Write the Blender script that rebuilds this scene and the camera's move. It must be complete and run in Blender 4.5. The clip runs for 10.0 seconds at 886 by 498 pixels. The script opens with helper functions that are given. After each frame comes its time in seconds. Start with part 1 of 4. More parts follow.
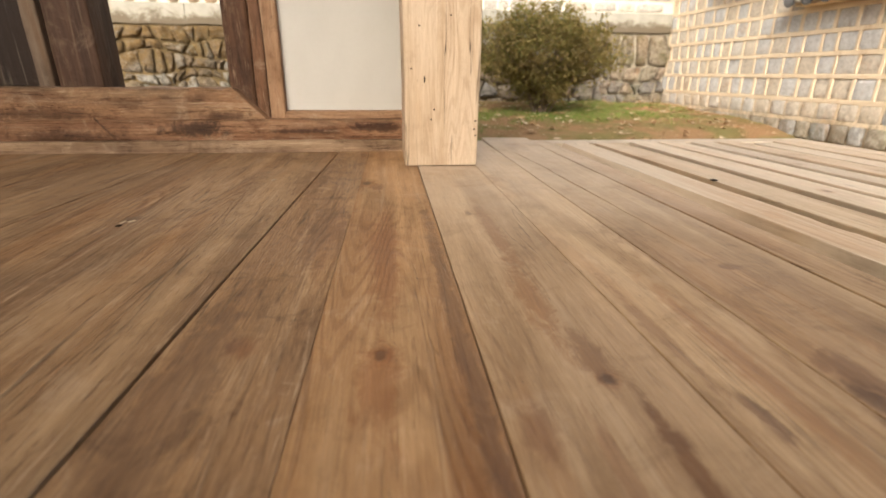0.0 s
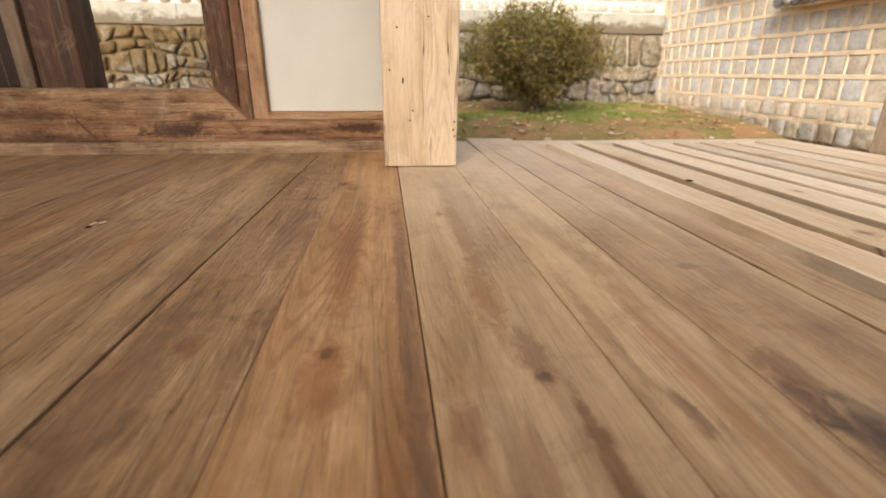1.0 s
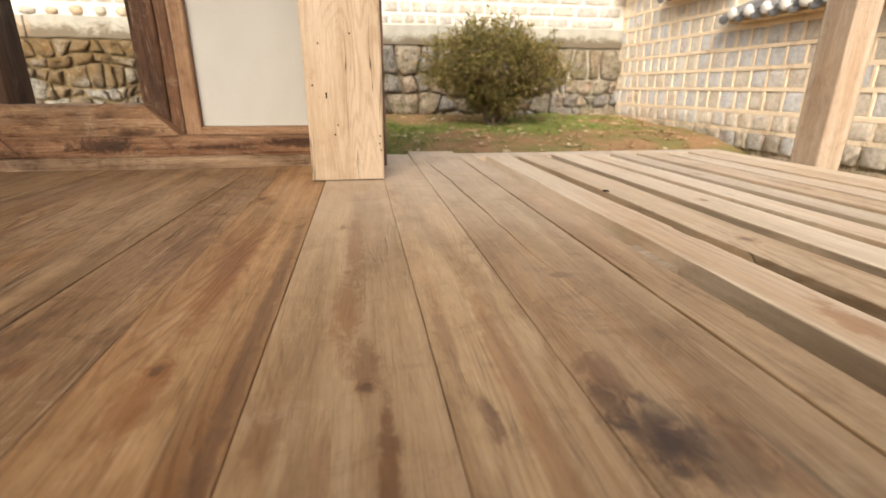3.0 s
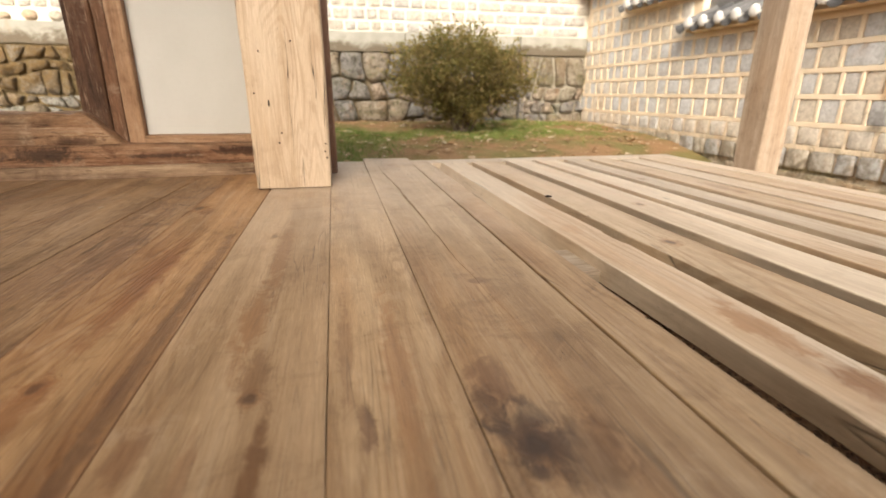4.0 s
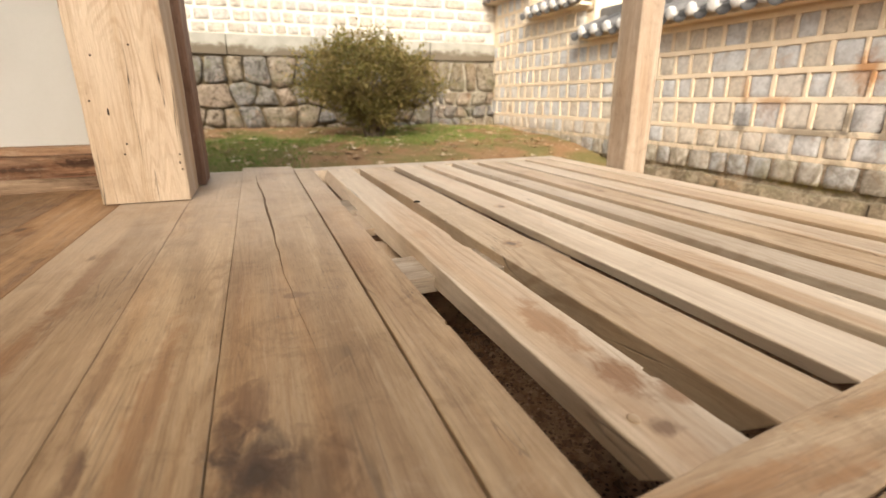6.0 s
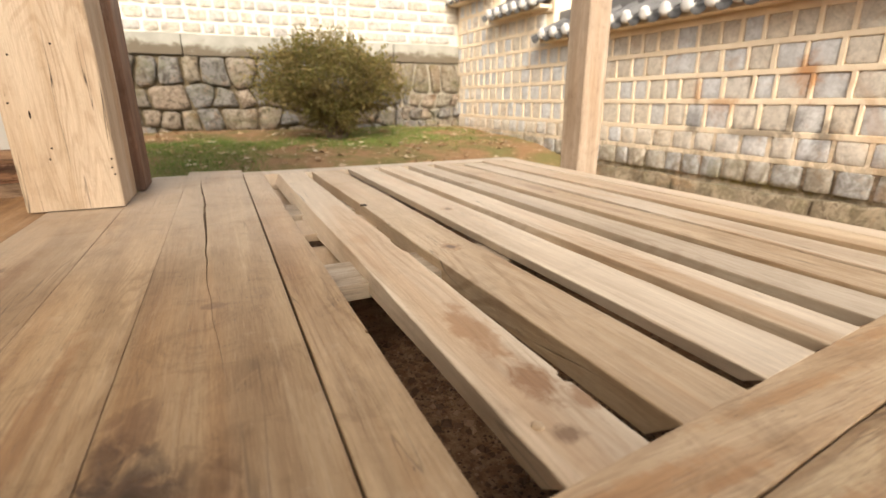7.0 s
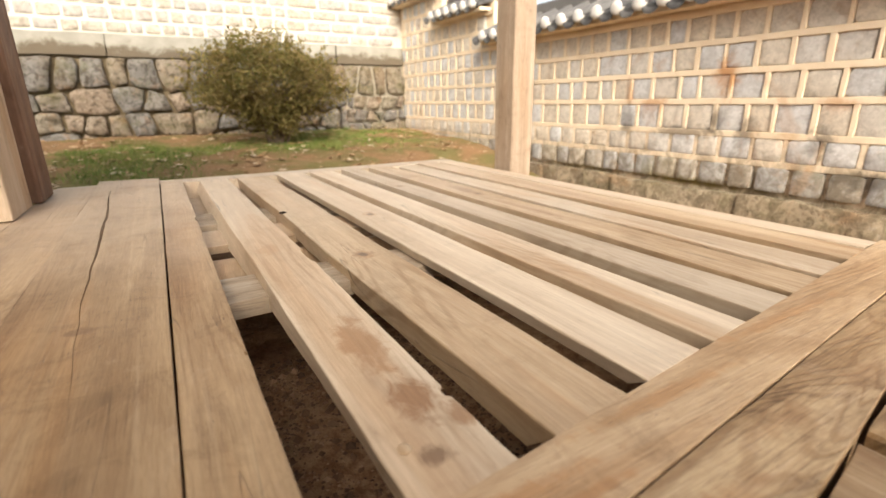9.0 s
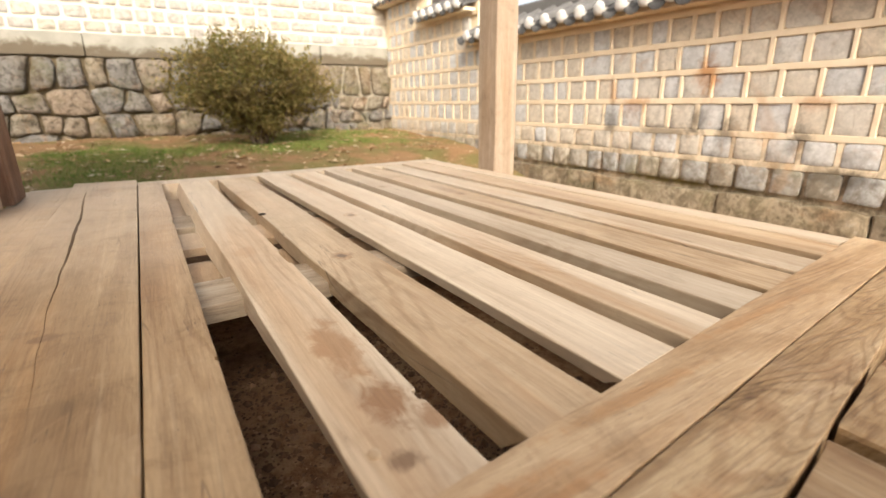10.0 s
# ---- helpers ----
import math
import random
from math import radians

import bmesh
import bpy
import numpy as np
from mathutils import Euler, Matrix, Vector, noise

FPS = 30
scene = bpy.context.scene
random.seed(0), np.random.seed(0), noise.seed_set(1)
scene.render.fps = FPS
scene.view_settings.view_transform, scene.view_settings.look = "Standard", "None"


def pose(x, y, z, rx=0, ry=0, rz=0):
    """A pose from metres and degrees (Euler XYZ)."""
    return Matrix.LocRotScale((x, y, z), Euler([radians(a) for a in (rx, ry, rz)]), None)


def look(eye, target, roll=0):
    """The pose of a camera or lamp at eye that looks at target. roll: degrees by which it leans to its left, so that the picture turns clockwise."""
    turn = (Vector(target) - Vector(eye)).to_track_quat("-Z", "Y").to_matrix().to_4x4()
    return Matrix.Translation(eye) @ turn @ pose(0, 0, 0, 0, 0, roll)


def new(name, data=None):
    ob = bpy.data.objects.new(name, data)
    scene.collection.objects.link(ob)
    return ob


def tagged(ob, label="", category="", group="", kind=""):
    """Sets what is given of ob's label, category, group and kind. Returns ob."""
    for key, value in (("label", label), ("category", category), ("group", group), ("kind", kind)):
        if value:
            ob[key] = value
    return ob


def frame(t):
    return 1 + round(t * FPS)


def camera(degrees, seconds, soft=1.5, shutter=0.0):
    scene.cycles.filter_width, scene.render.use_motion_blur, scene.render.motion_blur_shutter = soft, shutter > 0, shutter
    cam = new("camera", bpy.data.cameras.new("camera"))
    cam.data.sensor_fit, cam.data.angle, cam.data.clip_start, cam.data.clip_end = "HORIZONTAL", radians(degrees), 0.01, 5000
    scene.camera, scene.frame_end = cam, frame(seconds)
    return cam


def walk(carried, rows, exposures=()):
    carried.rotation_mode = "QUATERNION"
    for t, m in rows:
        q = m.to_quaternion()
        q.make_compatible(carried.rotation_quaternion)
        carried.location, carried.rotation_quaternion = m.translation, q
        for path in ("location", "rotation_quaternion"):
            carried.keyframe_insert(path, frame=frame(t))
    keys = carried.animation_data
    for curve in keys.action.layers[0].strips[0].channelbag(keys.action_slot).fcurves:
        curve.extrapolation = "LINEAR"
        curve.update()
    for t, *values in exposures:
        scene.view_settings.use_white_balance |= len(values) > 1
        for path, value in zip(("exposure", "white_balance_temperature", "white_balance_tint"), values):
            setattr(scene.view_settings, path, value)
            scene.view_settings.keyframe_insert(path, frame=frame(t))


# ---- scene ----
cam = camera(86.3, 10.0)
cam.data.dof.use_dof, cam.data.dof.focus_distance, cam.data.dof.aperture_fstop = True, 0.9, 3.8
PATH = [
    (0, (0.178, 0.191, 0.287), (0.4, 2.052, -0.409), 0.5),
    (0.5, (0.204, 0.183, 0.289), (0.431, 2.044, -0.407), 0.6),
    (1, (0.235, 0.176, 0.291), (0.468, 2.037, -0.405), 0.5),
    (1.5, (0.27, 0.168, 0.292), (0.512, 2.029, -0.399), 0.5),
    (2, (0.31, 0.16, 0.294), (0.573, 2.023, -0.384), 0.5),
    (2.5, (0.352, 0.151, 0.296), (0.642, 2.016, -0.367), 0.4),
    (4, (0.495, 0.12, 0.301), (0.91, 1.974, -0.323), 0.3),
    (4.5, (0.541, 0.107, 0.304), (1.022, 1.949, -0.311), 0.3),
    (5, (0.59, 0.098, 0.305), (1.139, 1.923, -0.305), 0.2),
    (5.5, (0.641, 0.09, 0.306), (1.263, 1.891, -0.302), 0.0),
    (7, (0.76, 0.07, 0.306), (1.554, 1.804, -0.295), -0.1),
    (7.5, (0.794, 0.065, 0.306), (1.642, 1.775, -0.29), -0.3),
    (8, (0.823, 0.06, 0.307), (1.714, 1.749, -0.287), -0.4),
    (8.5, (0.843, 0.058, 0.305), (1.77, 1.728, -0.289), -0.5),
    (9, (0.858, 0.055, 0.306), (1.815, 1.708, -0.289), -0.5),
    (9.5, (0.87, 0.053, 0.305), (1.851, 1.691, -0.29), -0.6),
    (10, (0.877, 0.052, 0.304), (1.876, 1.679, -0.29), -0.6),
]
walk(cam, [(t, look(eye, target, roll)) for t, eye, target, roll in PATH], [(0, 0.84), (6, 0.84), (10, 0.91)])

# ---- world, sun, exposure ----
world = bpy.data.worlds.new("world")
scene.world = world
world.use_nodes = True
wn = world.node_tree
wn.nodes.clear()
sky = wn.nodes.new("ShaderNodeTexSky")
sky.sky_type = "NISHITA"
sky.sun_disc = False
sky.sun_elevation = radians(32)
sky.sun_rotation = radians(201)
sky.dust_density = 4.0
pale = wn.nodes.new("ShaderNodeHueSaturation")
pale.inputs["Saturation"].default_value = 0.45
bg = wn.nodes.new("ShaderNodeBackground")
bg.inputs["Strength"].default_value = 0.15
wo = wn.nodes.new("ShaderNodeOutputWorld")
wn.links.new(sky.outputs[0], pale.inputs["Color"])
wn.links.new(pale.outputs[0], bg.inputs["Color"])
wn.links.new(bg.outputs[0], wo.inputs["Surface"])

sun_data = bpy.data.lights.new("sun", "SUN")
sun_data.energy = 3.4
sun_data.angle = radians(35)
sun_data.color = (1.0, 0.875, 0.71)
sun = new("sun", sun_data)
sun.matrix_world = look((-3.0, -7.7, 5.6), (0, 0, 0))


# ---- materials ----
class Graph:
    """A small wrapper round a material's node tree."""

    def __init__(self, name):
        self.mat = bpy.data.materials.new(name)
        self.mat.use_nodes = True
        self.t = self.mat.node_tree
        self.t.nodes.clear()
        self.out = self.t.nodes.new("ShaderNodeOutputMaterial")
        self.bsdf = self.t.nodes.new("ShaderNodeBsdfPrincipled")
        self.t.links.new(self.bsdf.outputs[0], self.out.inputs[0])

    def plug(self, value, socket):
        if isinstance(value, bpy.types.NodeSocket):
            self.t.links.new(value, socket)
        elif isinstance(value, (tuple, list)) and socket.type == "RGBA" and len(value) == 3:
            socket.default_value = (*value, 1)
        else:
            socket.default_value = value

    def math(self, op, a, b=0.0, clamp=False):
        n = self.t.nodes.new("ShaderNodeMath")
        n.operation, n.use_clamp = op, clamp
        self.plug(a, n.inputs[0])
        self.plug(b, n.inputs[1])
        return n.outputs[0]

    def vec(self, op, a, b):
        n = self.t.nodes.new("ShaderNodeVectorMath")
        n.operation = op
        self.plug(a, n.inputs[0])
        self.plug(b, n.inputs[1])
        return n.outputs[0]

    def split(self, v):
        n = self.t.nodes.new("ShaderNodeSeparateXYZ")
        self.plug(v, n.inputs[0])
        return n.outputs

    def join(self, x, y, z):
        n = self.t.nodes.new("ShaderNodeCombineXYZ")
        for v, s in zip((x, y, z), n.inputs):
            self.plug(v, s)
        return n.outputs[0]

    def noise(self, v, scale=1.0, detail=3.0, rough=0.55, twist=0.0):
        n = self.t.nodes.new("ShaderNodeTexNoise")
        self.plug(v, n.inputs["Vector"])
        n.inputs["Scale"].default_value = scale
        n.inputs["Detail"].default_value = detail
        n.inputs["Roughness"].default_value = rough
        n.inputs["Distortion"].default_value = twist
        return n.outputs["Fac"]

    def cells(self, v, scale=1.0, feature="F1"):
        n = self.t.nodes.new("ShaderNodeTexVoronoi")
        n.feature = feature
        self.plug(v, n.inputs["Vector"])
        n.inputs["Scale"].default_value = scale
        return n.outputs["Distance"]

    def ease(self, v, lo, hi, a=0.0, b=1.0):
        n = self.t.nodes.new("ShaderNodeMapRange")
        n.interpolation_type = "SMOOTHSTEP"
        self.plug(v, n.inputs[0])
        for s, x in zip(n.inputs[1:5], (lo, hi, a, b)):
            s.default_value = x
        return n.outputs[0]

    def mix(self, f, a, b, kind="MIX"):
        n = self.t.nodes.new("ShaderNodeMix")
        n.data_type, n.blend_type = "RGBA", kind
        self.plug(f, n.inputs[0])
        self.plug(a, n.inputs[6])
        self.plug(b, n.inputs[7])
        return n.outputs[2]

    def place(self):
        return self.t.nodes.new("ShaderNodeNewGeometry").outputs["Position"]

    def chance(self):
        return self.t.nodes.new("ShaderNodeObjectInfo").outputs["Random"]

    def island(self):
        return self.t.nodes.new("ShaderNodeNewGeometry").outputs["Random Per Island"]

    def finish(self, colour, rough=0.7, height=None, strength=0.3, reach=0.01, gloss=0.3):
        self.plug(colour, self.bsdf.inputs["Base Color"])
        self.plug(rough, self.bsdf.inputs["Roughness"])
        self.bsdf.inputs["Specular IOR Level"].default_value = gloss
        if height is not None:
            n = self.t.nodes.new("ShaderNodeBump")
            n.inputs["Strength"].default_value = strength
            n.inputs["Distance"].default_value = reach
            self.plug(height, n.inputs["Height"])
            self.t.links.new(n.outputs[0], self.bsdf.inputs["Normal"])
        return self.mat


def wood(name, dark, light, stain, axis="Y", grey=0.5, checks=0.5, ring=0.5, vary=0.08, rough=0.62, spots=(), relief=0.35, swirl=1.0, worn=1.0, knots=(), torn=0.3, gloss=0.3, far_pale=0.0, upright=False):
    """Old sawn timber with its grain along an axis. spots: stains as (x, y, half width, half length, colour, strength);
    knots: (x, y, radius); torn: how splintered; far_pale: how far the colour turns pale towards the far end.
    """
    g = Graph(name)
    p = g.place()
    x, y, z = g.split(p)
    across, along, third = {"Y": (x, y, z), "X": (y, x, z), "Z": (x, z, y)}[axis]
    if axis == "Z":
        across = g.math("ADD", x, g.math("MULTIPLY", y, 0.83))
    if axis == "X":
        across = g.math("ADD", y, g.math("MULTIPLY", z, 0.83))
    r = g.chance()
    shift = g.math("MULTIPLY", r, 37.0)
    u = g.math("ADD", across, shift)
    w = g.math("ADD", along, g.math("MULTIPLY", r, 91.0))
    # the grain bends round the knots
    near = None
    for kx, ky, kr in knots:
        dx, dy = g.math("SUBTRACT", x, kx), g.math("MULTIPLY", g.math("SUBTRACT", y, ky), 0.62)
        d2 = g.math("DIVIDE", g.math("ADD", g.math("MULTIPLY", dx, dx), g.math("MULTIPLY", dy, dy)), kr * kr * 5.0)
        d2 = g.math("MULTIPLY", d2, g.ease(g.noise(p, 38.0, 3, 0.6, 0.5), 0.3, 0.7, 0.45, 1.9))
        pull = g.math("POWER", 2.718, g.math("MULTIPLY", d2, -1.0))
        u = g.math("SUBTRACT", u, g.math("MULTIPLY", g.math("MULTIPLY", dx, pull), 0.75))
        near = pull if near is None else g.math("ADD", near, pull)
    # broad streaks
    streak = g.noise(g.join(g.math("MULTIPLY", u, 13.0), g.math("MULTIPLY", w, 0.9), g.math("MULTIPLY", third, 6.0)), 1, 4, 0.55, 0.6)
    # growth rings cut along the trunk
    field = g.noise(g.join(g.math("MULTIPLY", u, 9.0 * swirl), g.math("MULTIPLY", w, 0.9 * swirl * swirl), g.math("MULTIPLY", third, 3.0)), 1, 1.5, 0.4, 0.25 * swirl * swirl)
    if near is not None:
        field = g.math("ADD", field, g.math("MULTIPLY", near, 0.16))
    rings = g.math("SINE", g.math("MULTIPLY", field, 150.0))
    rings = g.ease(rings, 0.0, 1.0)
    vein = g.noise(g.join(g.math("MULTIPLY", u, 52.0), g.math("MULTIPLY", w, 1.3), g.math("MULTIPLY", third, 20.0)), 1, 4, 0.6, 0.9)
    seen_rings = g.ease(g.noise(g.join(g.math("MULTIPLY", u, 5.0), g.math("MULTIPLY", w, 1.3), shift), 1, 2), 0.46, 0.66)
    if near is not None:
        seen_rings = g.math("MAXIMUM", seen_rings, g.ease(near, 0.05, 0.5, 0.0, 0.55))
    if swirl == 1.0:
        rings = g.math("MULTIPLY", rings, seen_rings)
    # fibres
    fibre = g.noise(g.join(g.math("MULTIPLY", u, 260.0), g.math("MULTIPLY", w, 7.0), g.math("MULTIPLY", third, 90.0)), 1, 3, 0.65)
    # drying checks
    cn = g.noise(g.join(g.math("MULTIPLY", u, 34.0), g.math("MULTIPLY", w, 1.5), g.math("MULTIPLY", third, 9.0)), 1, 2, 0.5, 0.3)
    line = g.ease(g.math("ABSOLUTE", g.math("SUBTRACT", cn, 0.5)), 0.0, 0.012, 1.0, 0.0)
    where = g.ease(g.noise(g.join(g.math("MULTIPLY", u, 9.0), g.math("MULTIPLY", w, 2.2), shift), 1, 2), 0.52, 0.66)
    line = g.math("MULTIPLY", g.math("MULTIPLY", line, where), checks)
    # blotches of grey weathering and handling dirt
    blotch = g.noise(g.join(g.math("MULTIPLY", u, 6.0), g.math("MULTIPLY", w, 2.4), third), 1, 5, 0.62, 0.5)
    c = g.mix(g.ease(streak, 0.30, 0.70), dark, light)
    heart = g.noise(g.join(g.math("MULTIPLY", u, 8.0), g.math("MULTIPLY", w, 0.7), shift), 1, 3, 0.55, 0.8)
    c = g.mix(g.ease(heart, 0.50, 0.68, 0.0, 0.55), c, g.mix(1.0, c, (0.80, 0.60, 0.40), "MULTIPLY"))
    c = g.mix(g.math("MULTIPLY", g.ease(blotch, 0.48, 0.72), grey), c, stain)
    c = g.mix(g.math("MULTIPLY", rings, ring), c, g.mix(1.0, c, (0.62, 0.52, 0.42), "MULTIPLY"))
    c = g.mix(g.ease(vein, 0.36, 0.60, 0.18, 0.0), c, g.mix(1.0, c, (0.60, 0.47, 0.36), "MULTIPLY"))
    c = g.mix(g.ease(vein, 0.56, 0.72, 0.0, 0.25), c, g.mix(0.5, c, (0.75, 0.62, 0.46)))
    c = g.mix(g.ease(fibre, 0.3, 0.72, 0.26, 0.0), c, g.mix(1.0, c, (0.55, 0.48, 0.42), "MULTIPLY"))
    # weathering: mottled dirt, worn light patches, torn short fibres, pits
    grime = g.noise(g.vec("ADD", g.vec("MULTIPLY", p, (1.0, 1.0, 1.0)), g.join(shift, shift, shift)), 11.0, 9, 0.74, 0.7)
    fine = g.noise(g.join(g.math("MULTIPLY", u, 420.0), g.math("MULTIPLY", w, 30.0), g.math("MULTIPLY", third, 160.0)), 1, 3, 0.7)
    speck = g.noise(g.join(g.math("MULTIPLY", u, 270.0), g.math("MULTIPLY", w, 38.0), g.math("MULTIPLY", third, 120.0)), 1, 2, 0.6, 0.3)
    c = g.mix(g.ease(grime, 0.50, 0.66, 0.0, 0.42 * worn), c, g.mix(1.0, c, (0.50, 0.44, 0.38), "MULTIPLY"))
    c = g.mix(g.ease(grime, 0.46, 0.32, 0.0, 0.30 * worn), c, g.mix(0.55, c, (0.66, 0.52, 0.37)))
    c = g.mix(g.ease(fine, 0.35, 0.65, 0.30 * worn, 0.0), c, g.mix(1.0, c, (0.52, 0.45, 0.39), "MULTIPLY"))
    pit = g.math("MULTIPLY", g.ease(speck, 0.67, 0.75, 0.0, 0.8), g.ease(grime, 0.40, 0.58))
    c = g.mix(g.math("MULTIPLY", pit, 0.75 * worn, True), c, (0.06, 0.038, 0.024))
    # splintered streaks, dark where torn open and pale where freshly lifted
    rip = g.noise(g.join(g.math("MULTIPLY", u, 120.0), g.math("MULTIPLY", w, 6.5), g.math("MULTIPLY", third, 100.0)), 1, 5, 0.7, 0.8)
    c = g.mix(g.ease(rip, 0.56, 0.64, 0.0, 0.75 * torn), c, g.mix(1.0, c, (0.34, 0.26, 0.2), "MULTIPLY"))
    c = g.mix(g.ease(rip, 0.42, 0.33, 0.0, 0.6 * torn), c, g.mix(0.6, c, (0.68, 0.50, 0.34)))
    if near is not None:
        c = g.mix(g.ease(near, 0.62, 0.95, 0.0, 0.8), c, (0.085, 0.045, 0.022))
        c = g.mix(g.ease(near, 0.15, 0.6, 0.0, 0.45), c, g.mix(1.0, c, (0.75, 0.52, 0.34), "MULTIPLY"))
    tone = g.ease(r, 0.0, 1.0, 1.0 - vary, 1.0 + vary * 0.5)
    c = g.mix(1.0, c, g.join(tone, tone, tone), "MULTIPLY")
    dim = g.noise(g.vec("MULTIPLY", p, (40.0, 24.0, 30.0)), 1, 6, 0.66, 0.8)
    for sx, sy, hx, hy, col, much in spots:
        a, b = (x, z) if upright else (x, y)
        dx = g.math("DIVIDE", g.math("SUBTRACT", a, sx), hx)
        dy = g.math("DIVIDE", g.math("SUBTRACT", b, sy), hy)
        d = g.math("SQRT", g.math("ADD", g.math("MULTIPLY", dx, dx), g.math("MULTIPLY", dy, dy)))
        d = g.math("ADD", d, g.math("MULTIPLY", g.math("SUBTRACT", dim, 0.5), 2.2))
        soaked = g.mix(1.0, c, tuple(min(1.0, v * 2.3) for v in col), "MULTIPLY")
        c = g.mix(g.ease(d, 0.40, 1.08, much, 0.0), c, g.mix(0.6, col, soaked))
    # patchily paler from y 0.7 to 1.7 and beyond
    if far_pale:
        bare = g.math("MULTIPLY", g.ease(y, 0.7, 1.7), g.ease(g.noise(p, 4.0, 5, 0.65, 0.5), 0.25, 0.6, 0.45, 1.0))
        c = g.mix(g.math("MULTIPLY", bare, far_pale), c, (0.60, 0.50, 0.385))
    c = g.mix(line, c, (0.035, 0.022, 0.014))
    h = g.math("ADD", g.math("MULTIPLY", fibre, 0.5), g.math("MULTIPLY", rings, -0.35))
    h = g.math("ADD", h, g.math("MULTIPLY", line, -2.0))
    h = g.math("ADD", h, g.math("MULTIPLY", blotch, 0.5))
    h = g.math("ADD", h, g.math("ADD", g.math("MULTIPLY", fine, 0.5), g.math("ADD", g.math("MULTIPLY", grime, 0.9), g.math("MULTIPLY", pit, -1.2))))
    h = g.math("ADD", h, g.math("MULTIPLY", rip, -1.6 * torn))
    rr = g.ease(blotch, 0.3, 0.75, rough - 0.08, rough + 0.15)
    return g.finish(c, rr, h, relief, 0.004, gloss)


KNOT = (0.10, 0.062, 0.034)
EARTHY = (0.27, 0.175, 0.105)
wood_left = wood("wood_floor_left", (0.245, 0.148, 0.074), (0.450, 0.292, 0.155), (0.180, 0.112, 0.062), grey=0.5, ring=0.6, checks=0.5, worn=1.1, relief=0.8, torn=0.9, rough=0.52, gloss=0.42,
                 spots=((-0.35, 1.2, 0.02, 0.03, KNOT, 0.6),))
wood_brown = wood("wood_floor_brown", (0.285, 0.165, 0.080), (0.490, 0.310, 0.158), (0.190, 0.120, 0.067), grey=0.65, ring=0.7, checks=0.5, worn=1.9, relief=0.6, torn=0.75, rough=0.52, gloss=0.42,
                  spots=((0.012, 0.665, 0.025, 0.03, (0.24, 0.125, 0.055), 0.7), (0.246, 0.62, 0.016, 0.4, (0.15, 0.10, 0.07), 0.75), (0.13, 0.62, 0.022, 0.035, (0.16, 0.10, 0.06), 0.6), (-0.03, 0.55, 0.05, 0.3, (0.17, 0.115, 0.075), 0.6),
                         (0.17, 0.95, 0.03, 0.3, (0.27, 0.135, 0.06), 0.6), (0.06, 1.1, 0.05, 0.25, (0.19, 0.12, 0.075), 0.6)))
wood_orange = wood("wood_floor_orange", (0.300, 0.156, 0.064), (0.515, 0.312, 0.148), (0.225, 0.134, 0.066), grey=0.75, ring=0.6, checks=0.25, worn=0.9, relief=0.55, torn=0.5, rough=0.52, gloss=0.42, knots=((0.163, 0.635, 0.0058), (0.12, 1.5, 0.0110)),
                   spots=((0.256, 0.75, 0.014, 0.7, (0.17, 0.115, 0.07), 0.65), (0.163, 0.58, 0.03, 0.1, (0.24, 0.115, 0.045), 0.6), (0.17, 0.95, 0.03, 0.3, (0.25, 0.12, 0.05), 0.6),
                          (0.15, 1.45, 0.02, 0.05, (0.19, 0.10, 0.05), 0.6)))
wood_tan = wood("wood_floor_tan", (0.367, 0.233, 0.118), (0.552, 0.379, 0.215), (0.271, 0.174, 0.097), grey=0.45, ring=0.45, checks=0.4, torn=0.35, rough=0.54, gloss=0.42, far_pale=0.5, knots=((0.392, 0.57, 0.0055),),
                spots=((0.380, 1.05, 0.020, 0.26, (0.27, 0.165, 0.082), 0.95), (0.366, 0.76, 0.022, 0.16, (0.28, 0.172, 0.088), 0.85), (0.408, 0.42, 0.012, 0.16, (0.17, 0.095, 0.042), 0.85), (0.39, 0.62, 0.018, 0.08, (0.2, 0.12, 0.06), 0.75),
                       (0.352, 0.44, 0.01, 0.12, (0.25, 0.15, 0.08), 0.6), (0.30, 0.5, 0.018, 0.05, (0.22, 0.13, 0.07), 0.6), (0.35, 1.18, 0.01, 0.03, (0.14, 0.085, 0.05), 0.7), (0.33, 0.42, 0.014, 0.03, (0.2, 0.125, 0.07), 0.5)))
wood_mid = wood("wood_floor_middle", (0.346, 0.221, 0.114), (0.519, 0.364, 0.204), (0.260, 0.171, 0.097), grey=0.5, ring=0.5, checks=0.45, torn=0.35, rough=0.54, gloss=0.42, far_pale=0.5, knots=((0.655, 0.445, 0.0099),),
                spots=((0.655, 0.455, 0.045, 0.06, (0.075, 0.056, 0.040), 0.8), (0.69, 0.43, 0.055, 0.07, (0.14, 0.085, 0.042), 0.6), (0.645, 0.41, 0.02, 0.012, (0.09, 0.06, 0.04), 0.7),
                       (0.645, 0.55, 0.03, 0.06, (0.19, 0.12, 0.068), 0.75), (0.63, 0.5, 0.02, 0.05, (0.10, 0.062, 0.036), 0.7), (0.718, 0.83, 0.028, 0.014, (0.18, 0.12, 0.075), 0.7), (0.508, 0.50, 0.010, 0.05, (0.17, 0.11, 0.07), 0.8),
                       (0.49, 0.66, 0.012, 0.14, (0.23, 0.155, 0.095), 0.6), (0.55, 0.62, 0.02, 0.22, (0.32, 0.195, 0.10), 0.6), (0.79, 2.2, 0.05, 0.07, (0.3, 0.24, 0.185), 0.7)))
